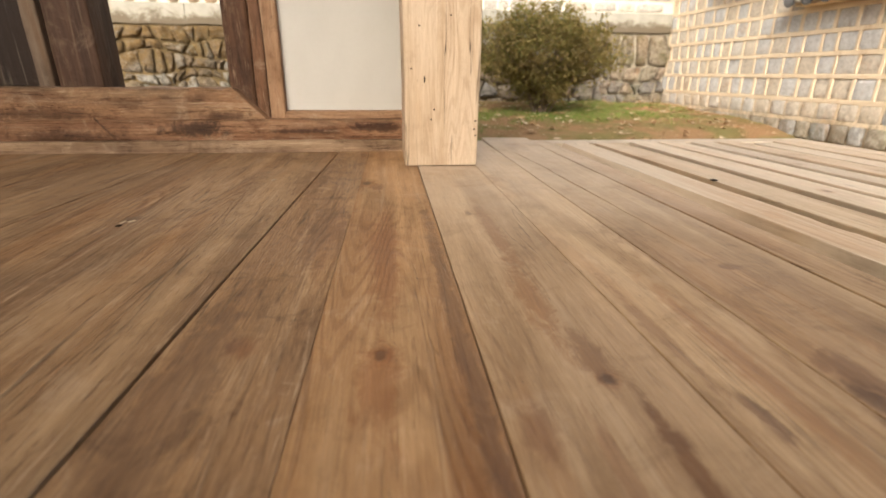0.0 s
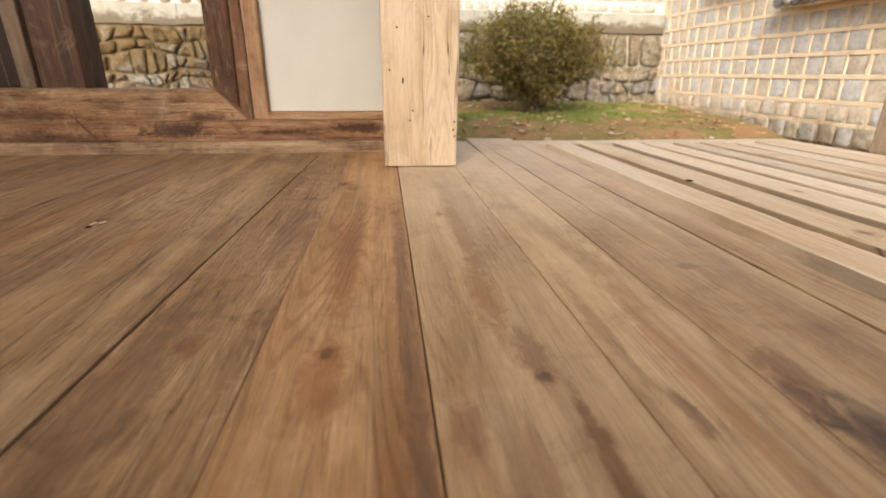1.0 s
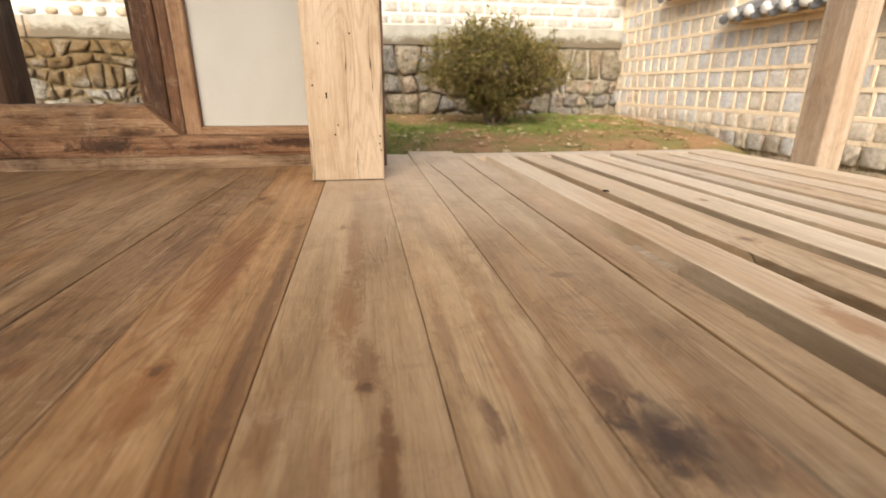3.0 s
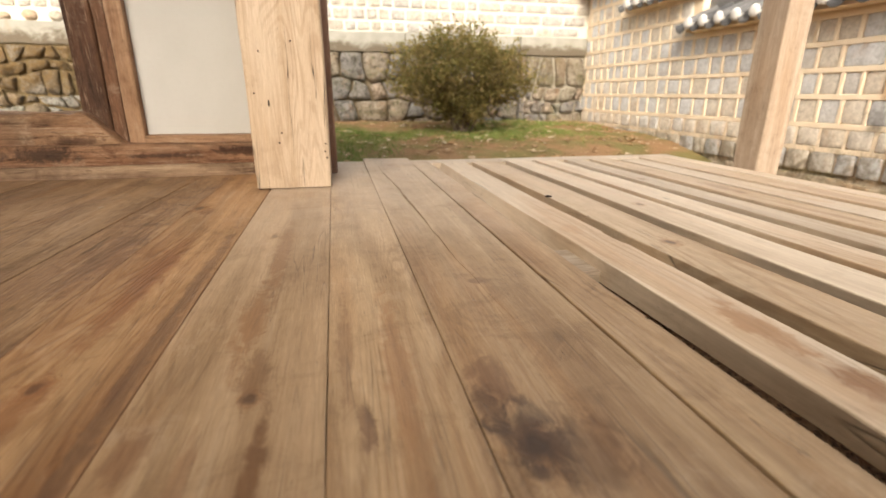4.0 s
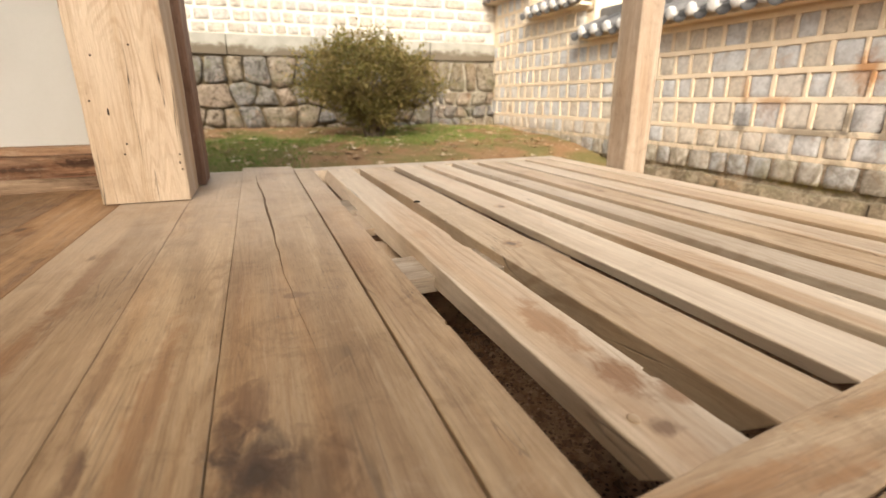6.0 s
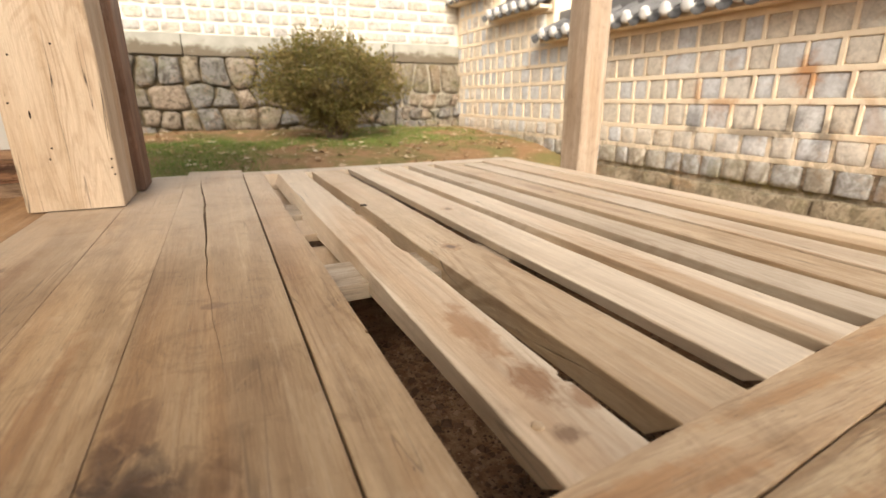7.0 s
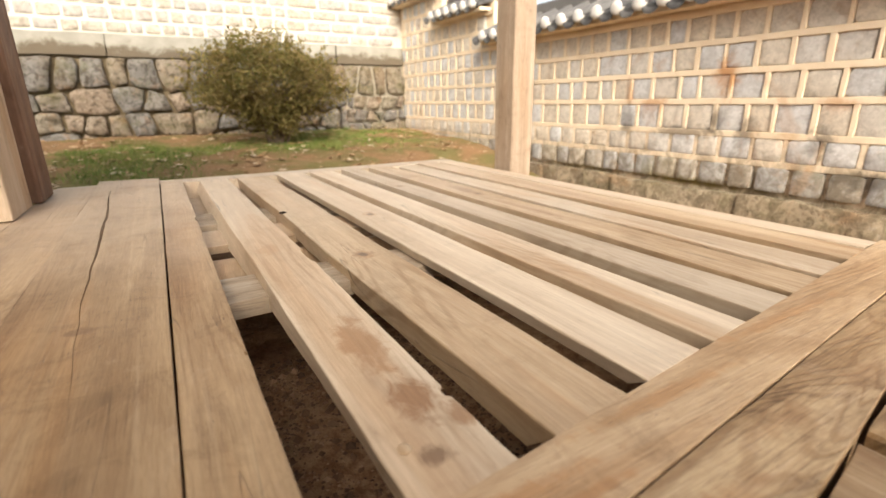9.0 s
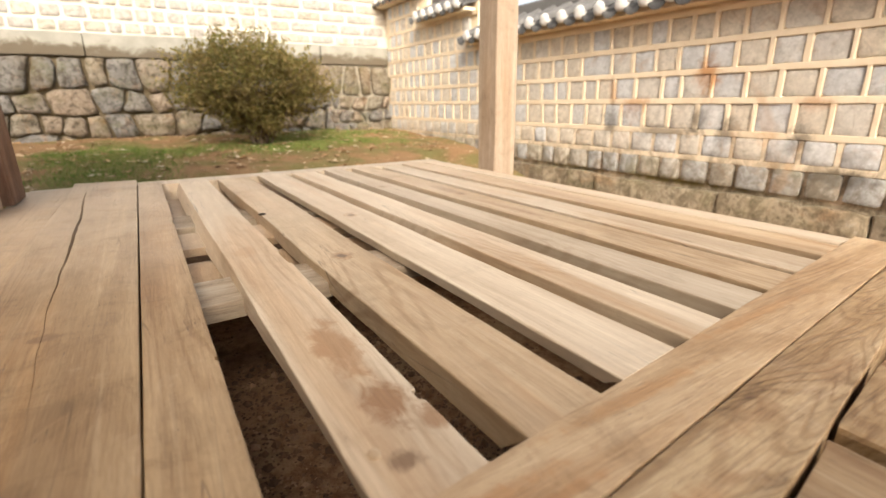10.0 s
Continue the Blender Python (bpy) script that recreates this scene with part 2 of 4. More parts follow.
wood_plank = wood("wood_plank_pale", (0.535, 0.415, 0.285), (0.700, 0.590, 0.445), (0.490, 0.395, 0.285), grey=0.4, ring=0.3, checks=0.5, vary=0.2, worn=0.4, torn=0.12, rough=0.56, gloss=0.45, far_pale=0.4, knots=((1.20, 0.98, 0.0066), (1.34, 1.3, 0.0083), (1.62, 1.7, 0.0083)),
                  spots=((1.045, 0.60, 0.03, 0.10, (0.33, 0.225, 0.135), 0.85), (1.05, 0.455, 0.03, 0.05, EARTHY, 0.95), (1.082, 0.405, 0.016, 0.026, EARTHY, 0.85),
                         (1.030, 0.366, 0.022, 0.017, (0.17, 0.12, 0.08), 0.85), (1.19, 0.97, 0.024, 0.022, (0.3, 0.235, 0.175), 0.8),
                         (1.02, 1.1, 0.03, 0.05, (0.4, 0.3, 0.2), 0.6)))
wood_plank_tan = wood("wood_plank_tan", (0.455, 0.318, 0.185), (0.630, 0.488, 0.322), (0.365, 0.275, 0.185), grey=0.6, ring=0.45, checks=0.6, vary=0.15, worn=0.6, torn=0.25, rough=0.56, gloss=0.45, far_pale=0.4, knots=((1.19, 0.97, 0.0072), (1.78, 1.4, 0.0088)),
                      spots=((1.19, 0.97, 0.024, 0.022, (0.28, 0.215, 0.155), 0.85), (1.78, 1.5, 0.03, 0.12, (0.22, 0.15, 0.095), 0.8), (1.77, 1.15, 0.02, 0.2, (0.30, 0.215, 0.14), 0.7),
                             (2.05, 1.3, 0.03, 0.3, (0.28, 0.2, 0.13), 0.6)))
wood_border = wood("wood_border", (0.42, 0.272, 0.138), (0.62, 0.455, 0.28), (0.34, 0.200, 0.092), axis="X", grey=0.6, ring=0.5, checks=0.3, torn=0.5, rough=0.54, gloss=0.45,
                   spots=((1.03, 0.288, 0.13, 0.013, (0.40, 0.275, 0.15), 0.75), (1.28, 0.318, 0.16, 0.012, (0.40, 0.275, 0.15), 0.75), (1.62, 0.353, 0.2, 0.012, (0.40, 0.275, 0.15), 0.75), (1.12, 0.262, 0.05, 0.008, (0.4, 0.25, 0.12), 0.6)))
wood_swirl = wood("wood_border_swirl", (0.385, 0.250, 0.122), (0.60, 0.440, 0.255), (0.30, 0.195, 0.105), axis="X", grey=0.5, ring=0.55, checks=0.3, swirl=1.5, worn=1.4, torn=0.7, rough=0.54, gloss=0.45,
                  spots=((1.36, 0.232, 0.07, 0.016, (0.30, 0.20, 0.11), 0.5), (1.52, 0.225, 0.06, 0.02, (0.30, 0.20, 0.115), 0.5), (1.18, 0.20, 0.07, 0.018, (0.36, 0.245, 0.14), 0.7)))
wood_post = wood("wood_post_pale", (0.55, 0.415, 0.275), (0.66, 0.53, 0.385), (0.54, 0.42, 0.295), axis="Z", grey=0.3, ring=0.35, checks=1.0, vary=0.05, relief=0.6, worn=0.55, torn=0.2)
# greyer, darker wood_post: the missing roof shade is put into its colour
wood_post_dim = wood("wood_post_toned_down", (0.38, 0.285, 0.20), (0.50, 0.40, 0.30), (0.36, 0.285, 0.21), axis="Z", grey=0.5, ring=0.25, checks=0.9, vary=0.05, relief=0.5)
wood_rear = wood("wood_post_brown", (0.17, 0.085, 0.05), (0.29, 0.165, 0.10), (0.13, 0.08, 0.055), axis="Z", grey=0.5, checks=0.5)
wood_jamb = wood("wood_jamb_dark", (0.070, 0.032, 0.018), (0.215, 0.110, 0.056), (0.048, 0.028, 0.019), axis="Z", grey=0.7, checks=0.8, ring=0.4, worn=1.5, relief=0.8, torn=0.8)
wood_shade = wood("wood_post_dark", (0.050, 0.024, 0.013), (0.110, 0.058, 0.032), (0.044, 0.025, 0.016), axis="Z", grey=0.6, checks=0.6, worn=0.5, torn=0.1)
wood_stud = wood("wood_stud_grey", (0.10, 0.068, 0.045), (0.20, 0.145, 0.10), (0.085, 0.06, 0.042), axis="Z", grey=0.5, checks=0.6, worn=0.6, torn=0.2)
wood_frame = wood("wood_frame_orange", (0.30, 0.17, 0.09), (0.46, 0.29, 0.17), (0.18, 0.10, 0.056), axis="Z", grey=0.5, checks=0.6, worn=1.3)
wood_rail = wood("wood_rail_orange", (0.30, 0.17, 0.09), (0.46, 0.29, 0.17), (0.16, 0.09, 0.05), axis="X", grey=0.7, checks=0.6, worn=1.4)
wood_sill = wood("wood_sill_dark", (0.24, 0.118, 0.060), (0.50, 0.29, 0.165), (0.075, 0.044, 0.027), axis="X", grey=0.85, checks=0.9, ring=0.4, relief=1.0, worn=1.9, torn=1.3, spots=((-0.53, 0.085, 0.14, 0.035, (0.05, 0.033, 0.024), 0.85), (0.15, 0.09, 0.15, 0.022, (0.07, 0.038, 0.024), 0.85), (-0.14, 0.075, 0.16, 0.010, (0.08, 0.045, 0.028), 0.8), (-1.0, 0.06, 0.2, 0.03, (0.08, 0.045, 0.028), 0.6), (0.2, 0.112, 0.12, 0.010, (0.5, 0.32, 0.19), 0.6)), upright=True)
wood_thresh = wood("wood_threshold_worn", (0.28, 0.155, 0.085), (0.56, 0.365, 0.22), (0.10, 0.062, 0.038), axis="X", grey=0.8, checks=1.0, ring=0.4, relief=1.0, worn=1.7, torn=1.4, spots=((-0.42, 0.13, 0.10, 0.02, (0.09, 0.05, 0.03), 0.7), (-1.05, 0.14, 0.25, 0.03, (0.09, 0.052, 0.032), 0.6), (-0.75, 0.21, 0.3, 0.014, (0.56, 0.40, 0.27), 0.6), (-1.3, 0.2, 0.2, 0.02, (0.52, 0.36, 0.24), 0.5)), upright=True)
wood_strip = wood("wood_strip_grey", (0.25, 0.155, 0.09), (0.46, 0.32, 0.20), (0.14, 0.085, 0.052), axis="X", grey=0.7, checks=0.5, torn=0.9, worn=1.4)
wood_joist = wood("wood_joist", (0.30, 0.235, 0.165), (0.46, 0.38, 0.285), (0.26, 0.215, 0.165), axis="X", grey=0.6, checks=0.4)
wood_roof = wood("wood_roof_dark", (0.08, 0.045, 0.028), (0.16, 0.095, 0.06), (0.07, 0.045, 0.03), axis="X", checks=0.3)


def paper_material():
    g = Graph("paper_panel")
    p = g.place()
    fibre = g.noise(g.vec("MULTIPLY", p, (60.0, 60.0, 60.0)), 1, 5, 0.7)
    broad = g.noise(g.vec("MULTIPLY", p, (3.0, 3.0, 2.0)), 1, 3)
    c = g.mix(g.ease(broad, 0.3, 0.7), (0.50, 0.475, 0.425), (0.56, 0.535, 0.485))
    c = g.mix(g.ease(fibre, 0.4, 0.8, 0, 0.12), c, (0.43, 0.40, 0.355))
    return g.finish(c, 0.9, fibre, 0.05, 0.002, 0.1)


RUST, SOOT, MOSSY = (0.42, 0.21, 0.085), (0.075, 0.062, 0.05), (0.17, 0.135, 0.03)
# stains on the east wall: y, z, half width, half height, colour, strength
WALL_STAINS = ((2.13, 0.44, 0.09, 0.17, RUST, 0.9), (2.72, 0.27, 0.16, 0.07, RUST, 0.6), (1.42, 0.27, 0.12, 0.05, RUST, 0.6), (2.95, 0.38, 0.05, 0.12, RUST, 0.6),
               (2.95, 0.13, 0.09, 0.14, SOOT, 0.8), (2.16, 0.17, 0.08, 0.13, SOOT, 0.75), (1.93, 0.07, 0.08, 0.13, SOOT, 0.7), (1.47, 0.03, 0.08, 0.11, SOOT, 0.8),
               (2.42, 0.06, 0.25, 0.06, SOOT, 0.6), (1.2, -0.16, 0.2, 0.06, SOOT, 0.8), (2.3, -0.31, 0.55, 0.035, MOSSY, 0.9), (3.4, -0.31, 0.5, 0.03, MOSSY, 0.6))


def damp_runs(g, c, p, much):
    """Rust, soot and moss stains, the same across stones and joints, and damp rising from the ground."""
    y, z = g.split(p)[1:]
    ragged = g.math("MULTIPLY", g.math("SUBTRACT", g.noise(p, 9.0, 6, 0.7, 0.6), 0.5), 2.6)
    for sy, sz, hy, hz, col, strong in WALL_STAINS:
        dy, dz = g.math("DIVIDE", g.math("SUBTRACT", y, sy), hy), g.math("DIVIDE", g.math("SUBTRACT", z, sz), hz)
        d = g.math("ADD", g.math("SQRT", g.math("ADD", g.math("MULTIPLY", dy, dy), g.math("MULTIPLY", dz, dz))), ragged)
        c = g.mix(g.ease(d, 0.3, 1.25, strong * much, 0.0), c, col)
    run = g.noise(g.vec("MULTIPLY", p, (1.9, 1.9, 1.5)), 1, 6, 0.68, 0.9)
    rust = g.math("MULTIPLY", g.ease(run, 0.56, 0.68), g.ease(z, 0.95, 0.2))
    c = g.mix(g.math("MULTIPLY", rust, 0.5 * much), c, (0.46, 0.27, 0.13))
    dark = g.math("MULTIPLY", g.ease(g.noise(g.vec("MULTIPLY", p, (6.0, 6.0, 5.0)), 1, 7, 0.74, 1.2), 0.42, 0.6), g.ease(z, 0.12, -0.28))
    return g.mix(g.math("MULTIPLY", dark, 0.8 * much), c, (0.15, 0.115, 0.07))


def stone_material(name, a, b, c3, moss=0.0, scale=1.0, rough=0.85, rust=0.3, grime=0.4, ochre=0.0, wet=0.0, deep=0.012):
    """Hewn stone. Its colour varies from stone to stone."""
    g = Graph(name)
    p = g.place()
    r = g.chance()
    r2 = g.math("FRACT", g.math("MULTIPLY", r, 17.3))
    v = g.vec("ADD", p, g.join(g.math("MULTIPLY", r, 9.0), r2, r))
    n1 = g.noise(v, 9 * scale, 5, 0.65, 0.4)
    n2 = g.noise(v, 60 * scale, 4, 0.7)
    n3 = g.noise(v, 3.5 * scale, 4, 0.6, 0.6)
    base = g.mix(r, a, b)
    base = g.mix(g.ease(r2, 0.45, 0.8), base, c3)
    c = g.mix(g.ease(n1, 0.35, 0.7, 0.0, 0.45), base, g.mix(1.0, base, (0.55, 0.53, 0.5), "MULTIPLY"))
    c = g.mix(g.ease(n3, 0.55, 0.75, 0.0, rust), c, (0.40, 0.23, 0.11))
    c = g.mix(g.ease(n2, 0.35, 0.75, 0.14, 0.0), c, (0.08, 0.075, 0.065))
    patch = g.noise(v, 16 * scale, 6, 0.72, 0.8)
    c = g.mix(g.ease(patch, 0.46, 0.62, 0.0, grime), c, g.mix(1.0, c, (0.36, 0.34, 0.31), "MULTIPLY"))
    c = g.mix(g.ease(patch, 0.40, 0.28, 0.0, 0.4), c, (0.62, 0.58, 0.5))
    if moss:
        m = g.math("MULTIPLY", g.ease(g.noise(p, 2.6, 5, 0.7), 0.50, 0.68), moss)
        c = g.mix(m, c, (0.10, 0.095, 0.025))
    if wet:
        c = damp_runs(g, c, p, wet)
    if ochre:
        # lichen that spreads down from the capping
        spread = g.math("ADD", g.math("ADD", g.split(p)[2], g.ease(g.split(p)[0], 0.5, -2.5, 0.0, 0.45)), g.math("MULTIPLY", g.math("SUBTRACT", g.noise(p, 1.6, 6, 0.7, 0.6), 0.5), 2.4))
        c = g.mix(g.math("MULTIPLY", g.ease(spread, 0.55, 1.1), g.ease(g.noise(p, 22, 4, 0.7), 0.35, 0.6, 0.3, ochre)), c, (0.13, 0.08, 0.028))
    chip = g.cells(g.vec("ADD", v, g.join(n1, n1, n1)), 26 * scale)
    h = g.math("ADD", g.math("ADD", g.math("MULTIPLY", n1, 1.0), g.math("MULTIPLY", chip, 0.5)), g.math("MULTIPLY", n2, 0.45))
    return g.finish(c, rough, h, 0.6, deep, 0.25)


def mortar_material(name, a, b, dirt_low, dirt_high, dirty=0.7, wet=0.0, ragged=(3.0, 1.2, 1.5)):
    """Lime mortar, stained by damp that rises from the ground and runs in patches."""
    g = Graph(name)
    p = g.place()
    z = g.split(p)[2]
    n1 = g.noise(p, 5, 5, 0.65)
    n2 = g.noise(p, 90, 4, 0.7)
    c = g.mix(g.ease(n1, 0.3, 0.7), a, b)
    damp = g.math("ADD", z, g.math("MULTIPLY", g.math("SUBTRACT", g.noise(g.vec("MULTIPLY", p, (ragged[0], ragged[0], ragged[1])), 1, 6, 0.72, 0.6), 0.5), ragged[2]))
    c = g.mix(g.ease(damp, dirt_low, dirt_high, dirty, 0.0), c, (0.11, 0.085, 0.055))
    streak = g.ease(g.noise(g.vec("MULTIPLY", p, (2.5, 2.5, 0.9)), 1, 4, 0.6), 0.60, 0.72, 0.0, 0.5)
    c = g.mix(streak, c, (0.33, 0.2, 0.10))
    if wet:
        c = damp_runs(g, c, p, wet)
    return g.finish(c, 0.92, g.math("ADD", n1, g.math("MULTIPLY", n2, 0.5)), 0.4, 0.006, 0.15)


def ground_material():
    g = Graph("ground_soil")
    p = g.place()
    y = g.split(p)[1]
    n1 = g.noise(p, 1.7, 6, 0.65, 0.4)
    n2 = g.noise(p, 35, 5, 0.7)
    n3 = g.noise(p, 5.5, 5, 0.6)
    c = g.mix(g.ease(n2, 0.3, 0.7), (0.17, 0.088, 0.045), (0.36, 0.220, 0.125))
    c = g.mix(g.ease(n3, 0.45, 0.7, 0.0, 0.7), c, (0.27, 0.185, 0.105))
    lawn = g.math("MULTIPLY", g.ease(n1, 0.42, 0.58), g.ease(y, 2.5, 3.6))
    c = g.mix(g.math("MULTIPLY", lawn, 0.6), c, (0.11, 0.135, 0.034))
    c = g.mix(g.math("MULTIPLY", g.ease(n1, 0.62, 0.4, 0.0, 0.55), g.ease(y, 2.5, 3.4)), c, (0.27, 0.165, 0.08))
    return g.finish(c, 0.95, g.math("ADD", n2, n3), 0.8, 0.02, 0.1)


def leaf_material(name, cols, rough=0.55, thin=0.0):
    g = Graph(name)
    r = g.island()
    n = g.noise(g.place(), 4.0, 3)
    c = g.mix(g.ease(r, 0.0, 0.6), cols[0], cols[1])
    c = g.mix(g.ease(r, 0.6, 1.0), c, cols[2])
    c = g.mix(g.ease(n, 0.4, 0.65, 0.0, 0.6), c, cols[3])
    m = g.finish(c, rough, None, gloss=0.25)
    if thin:
        glow = g.t.nodes.new("ShaderNodeBsdfTranslucent")
        g.plug(g.mix(0.5, c, (0.30, 0.25, 0.06)), glow.inputs["Color"])
        both = g.t.nodes.new("ShaderNodeMixShader")
        both.inputs[0].default_value = thin
        g.t.links.new(g.bsdf.outputs[0], both.inputs[1])
        g.t.links.new(glow.outputs[0], both.inputs[2])
        g.t.links.new(both.outputs[0], g.out.inputs[0])
    return m


def tile_material():
    g = Graph("roof_tile_grey")
    p = g.place()
    r = g.chance()
    n1 = g.noise(p, 14, 5, 0.65)
    n2 = g.noise(p, 90, 3, 0.7)
    c = g.mix(r, (0.060, 0.058, 0.057), (0.125, 0.12, 0.114))
    c = g.mix(g.ease(n1, 0.5, 0.75, 0, 0.6), c, (0.22, 0.21, 0.19))
    return g.finish(c, 0.6, g.math("ADD", n1, n2), 0.3, 0.006, 0.4)


def plain_material(name, a, b, scale=8.0, rough=0.85, relief=0.3):
    g = Graph(name)
    p = g.place()
    n1 = g.noise(p, scale, 5, 0.65)
    n2 = g.noise(p, scale * 9, 4, 0.7)
    c = g.mix(g.ease(n1, 0.3, 0.7), a, b)
    c = g.mix(g.ease(n2, 0.35, 0.7, 0.25, 0.0), c, g.mix(1.0, c, (0.5, 0.48, 0.45), "MULTIPLY"))
    return g.finish(c, rough, g.math("ADD", n1, g.math("MULTIPLY", n2, 0.4)), relief, 0.006, 0.2)


paper = paper_material()
stone_square = stone_material("stone_square", (0.72, 0.655, 0.555), (0.77, 0.67, 0.53), (0.70, 0.695, 0.68), rust=0.5, grime=0.3, wet=0.7, scale=1.6, deep=0.011)
stone_low = stone_material("stone_low", (0.52, 0.475, 0.40), (0.62, 0.545, 0.435), (0.50, 0.49, 0.465), moss=0.45, rust=0.35, wet=0.85, scale=1.6, deep=0.011)
stone_foot = stone_material("stone_foot", (0.36, 0.285, 0.185), (0.44, 0.36, 0.25), (0.31, 0.25, 0.175), moss=0.5, rust=0.6, grime=0.9, wet=0.9)
stone_rubble = stone_material("stone_rubble", (0.27, 0.235, 0.175), (0.34, 0.265, 0.195), (0.225, 0.21, 0.19), moss=0.5, scale=1.0, rust=0.6, grime=0.95, ochre=0.35, deep=0.02)
stone_mossy = stone_material("stone_mossy", (0.15, 0.12, 0.085), (0.20, 0.15, 0.10), (0.28, 0.265, 0.23), moss=0.4, scale=1.0, rust=0.5, grime=0.95, ochre=0.95, deep=0.025)
stone_pale = stone_material("stone_pale", (0.50, 0.45, 0.375), (0.58, 0.52, 0.43), (0.49, 0.455, 0.41), rust=0.35)
mortar = mortar_material("mortar_tan", (0.67, 0.545, 0.385), (0.74, 0.62, 0.455), -0.6, 0.0, 0.6, wet=1.0)
mortar_pale = mortar_material("mortar_pale", (0.56, 0.52, 0.44), (0.64, 0.60, 0.51), -1.0, 0.8, 0.4)
mortar_dark = plain_material("mortar_earth", (0.13, 0.10, 0.06), (0.23, 0.18, 0.11), 7)
mortar_grey = plain_material("mortar_grey", (0.27, 0.235, 0.175), (0.40, 0.36, 0.285), 7)
mortar_mossy = plain_material("mortar_mossy", (0.10, 0.072, 0.034), (0.2, 0.14, 0.065), 9)
cap_stone = mortar_material("cap_stone", (0.27, 0.258, 0.218), (0.345, 0.325, 0.275), 0.93, 1.04, 0.9, ragged=(4.0, 5.0, 0.45))
plaster_white = plain_material("plaster_white", (0.52, 0.50, 0.47), (0.66, 0.64, 0.60), 14, 0.8)
roof_tile = tile_material()
soil = ground_material()
leaf_bush = leaf_material("leaf_bush", ((0.10, 0.098, 0.028), (0.18, 0.16, 0.045), (0.31, 0.23, 0.085), (0.18, 0.115, 0.052)), 0.6, 0.35)
pebble_mat = leaf_material("pebble", ((0.09, 0.05, 0.03), (0.17, 0.095, 0.055), (0.42, 0.26, 0.16), (0.12, 0.07, 0.04)), 0.9)
leaf_grass = leaf_material("leaf_grass", ((0.07, 0.13, 0.022), (0.14, 0.205, 0.036), (0.31, 0.285, 0.095), (0.17, 0.18, 0.05)))
leaf_dry = leaf_material("leaf_dry", ((0.32, 0.19, 0.09), (0.48, 0.34, 0.20), (0.64, 0.54, 0.40), (0.28, 0.15, 0.065)), 0.7)
bark = plain_material("bark_grey_brown", (0.12, 0.085, 0.06), (0.21, 0.16, 0.115), 20)
round_mat = stone_material("stone_round", (0.42, 0.36, 0.28), (0.55, 0.40, 0.26), (0.50, 0.46, 0.38), rust=0.5)
# near-black colour that stands in for the shade inside holes and notches
hole_dark = plain_material("hole_dark", (0.02, 0.012, 0.008), (0.04, 0.025, 0.015), 60, 0.95)
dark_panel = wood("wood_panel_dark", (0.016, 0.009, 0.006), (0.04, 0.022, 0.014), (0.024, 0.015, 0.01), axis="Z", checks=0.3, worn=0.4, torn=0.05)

# ---- builders ----
rng = random.Random(7)


def thing(name, base, label, category, group="", kind=""):
    ob = new(name)
    ob.empty_display_size = 0.1
    ob.location = base
    return tagged(ob, label, category, group, kind)


def under(ob, parent):
    ob.parent = parent
    ob.matrix_parent_inverse = Matrix.Translation(-Vector(parent.location))
    return ob


def part(name, bm, mat, parent, label="", smooth=False, kind=""):
    me = bpy.data.meshes.new(name)
    bm.normal_update()
    bm.to_mesh(me)
    bm.free()
    me.materials.append(mat)
    if smooth:
        me.shade_smooth()
    ob = new(name, me)
    if parent:
        under(ob, parent)
    return tagged(ob, label, kind=kind)


def data_mesh(name, verts, faces, mat, parent=None, label="", smooth=False, kind=""):
    me = bpy.data.meshes.new(name)
    me.from_pydata(verts, [], faces)
    me.materials.append(mat)
    if smooth:
        me.shade_smooth()
    ob = new(name, me)
    if parent:
        under(ob, parent)
    return tagged(ob, label, kind=kind)


def wob(a, seed, f=1.0):
    return noise.noise((a * f, seed * 7.31, seed * 1.7))


def box_bm(x0, x1, y0, y1, z0, z1, bevel=0.004, rough=0.0, cuts=0, seed=0.0):
    """A bevelled block, optionally with edges worn uneven."""
    bm = bmesh.new()
    bmesh.ops.create_cube(bm, size=1)
    for v in bm.verts:
        v.co = Vector(((x0 + x1) / 2 + v.co.x * (x1 - x0), (y0 + y1) / 2 + v.co.y * (y1 - y0), (z0 + z1) / 2 + v.co.z * (z1 - z0)))
    if bevel:
        bmesh.ops.bevel(bm, geom=bm.edges[:], offset=bevel, segments=2, affect="EDGES", profile=0.5)
    if cuts:
        span = (x1 - x0, y1 - y0, z1 - z0)
        k = span.index(max(span))
        lo = (x0, y0, z0)[k]
        for i in range(1, cuts):
            at = Vector((0, 0, 0))
            at[k] = lo + span[k] * i / cuts
            nrm = Vector((0, 0, 0))
            nrm[k] = 1
            bmesh.ops.bisect_plane(bm, geom=bm.verts[:] + bm.edges[:] + bm.faces[:], plane_co=at, plane_no=nrm)
    if rough:
        for v in bm.verts:
            v.co += Vector((noise.noise(v.co * 9 + Vector((seed, 0, 0))), noise.noise(v.co * 9 + Vector((0, seed, 9))), noise.noise(v.co * 9 + Vector((5, 0, seed))))) * rough
    return bm


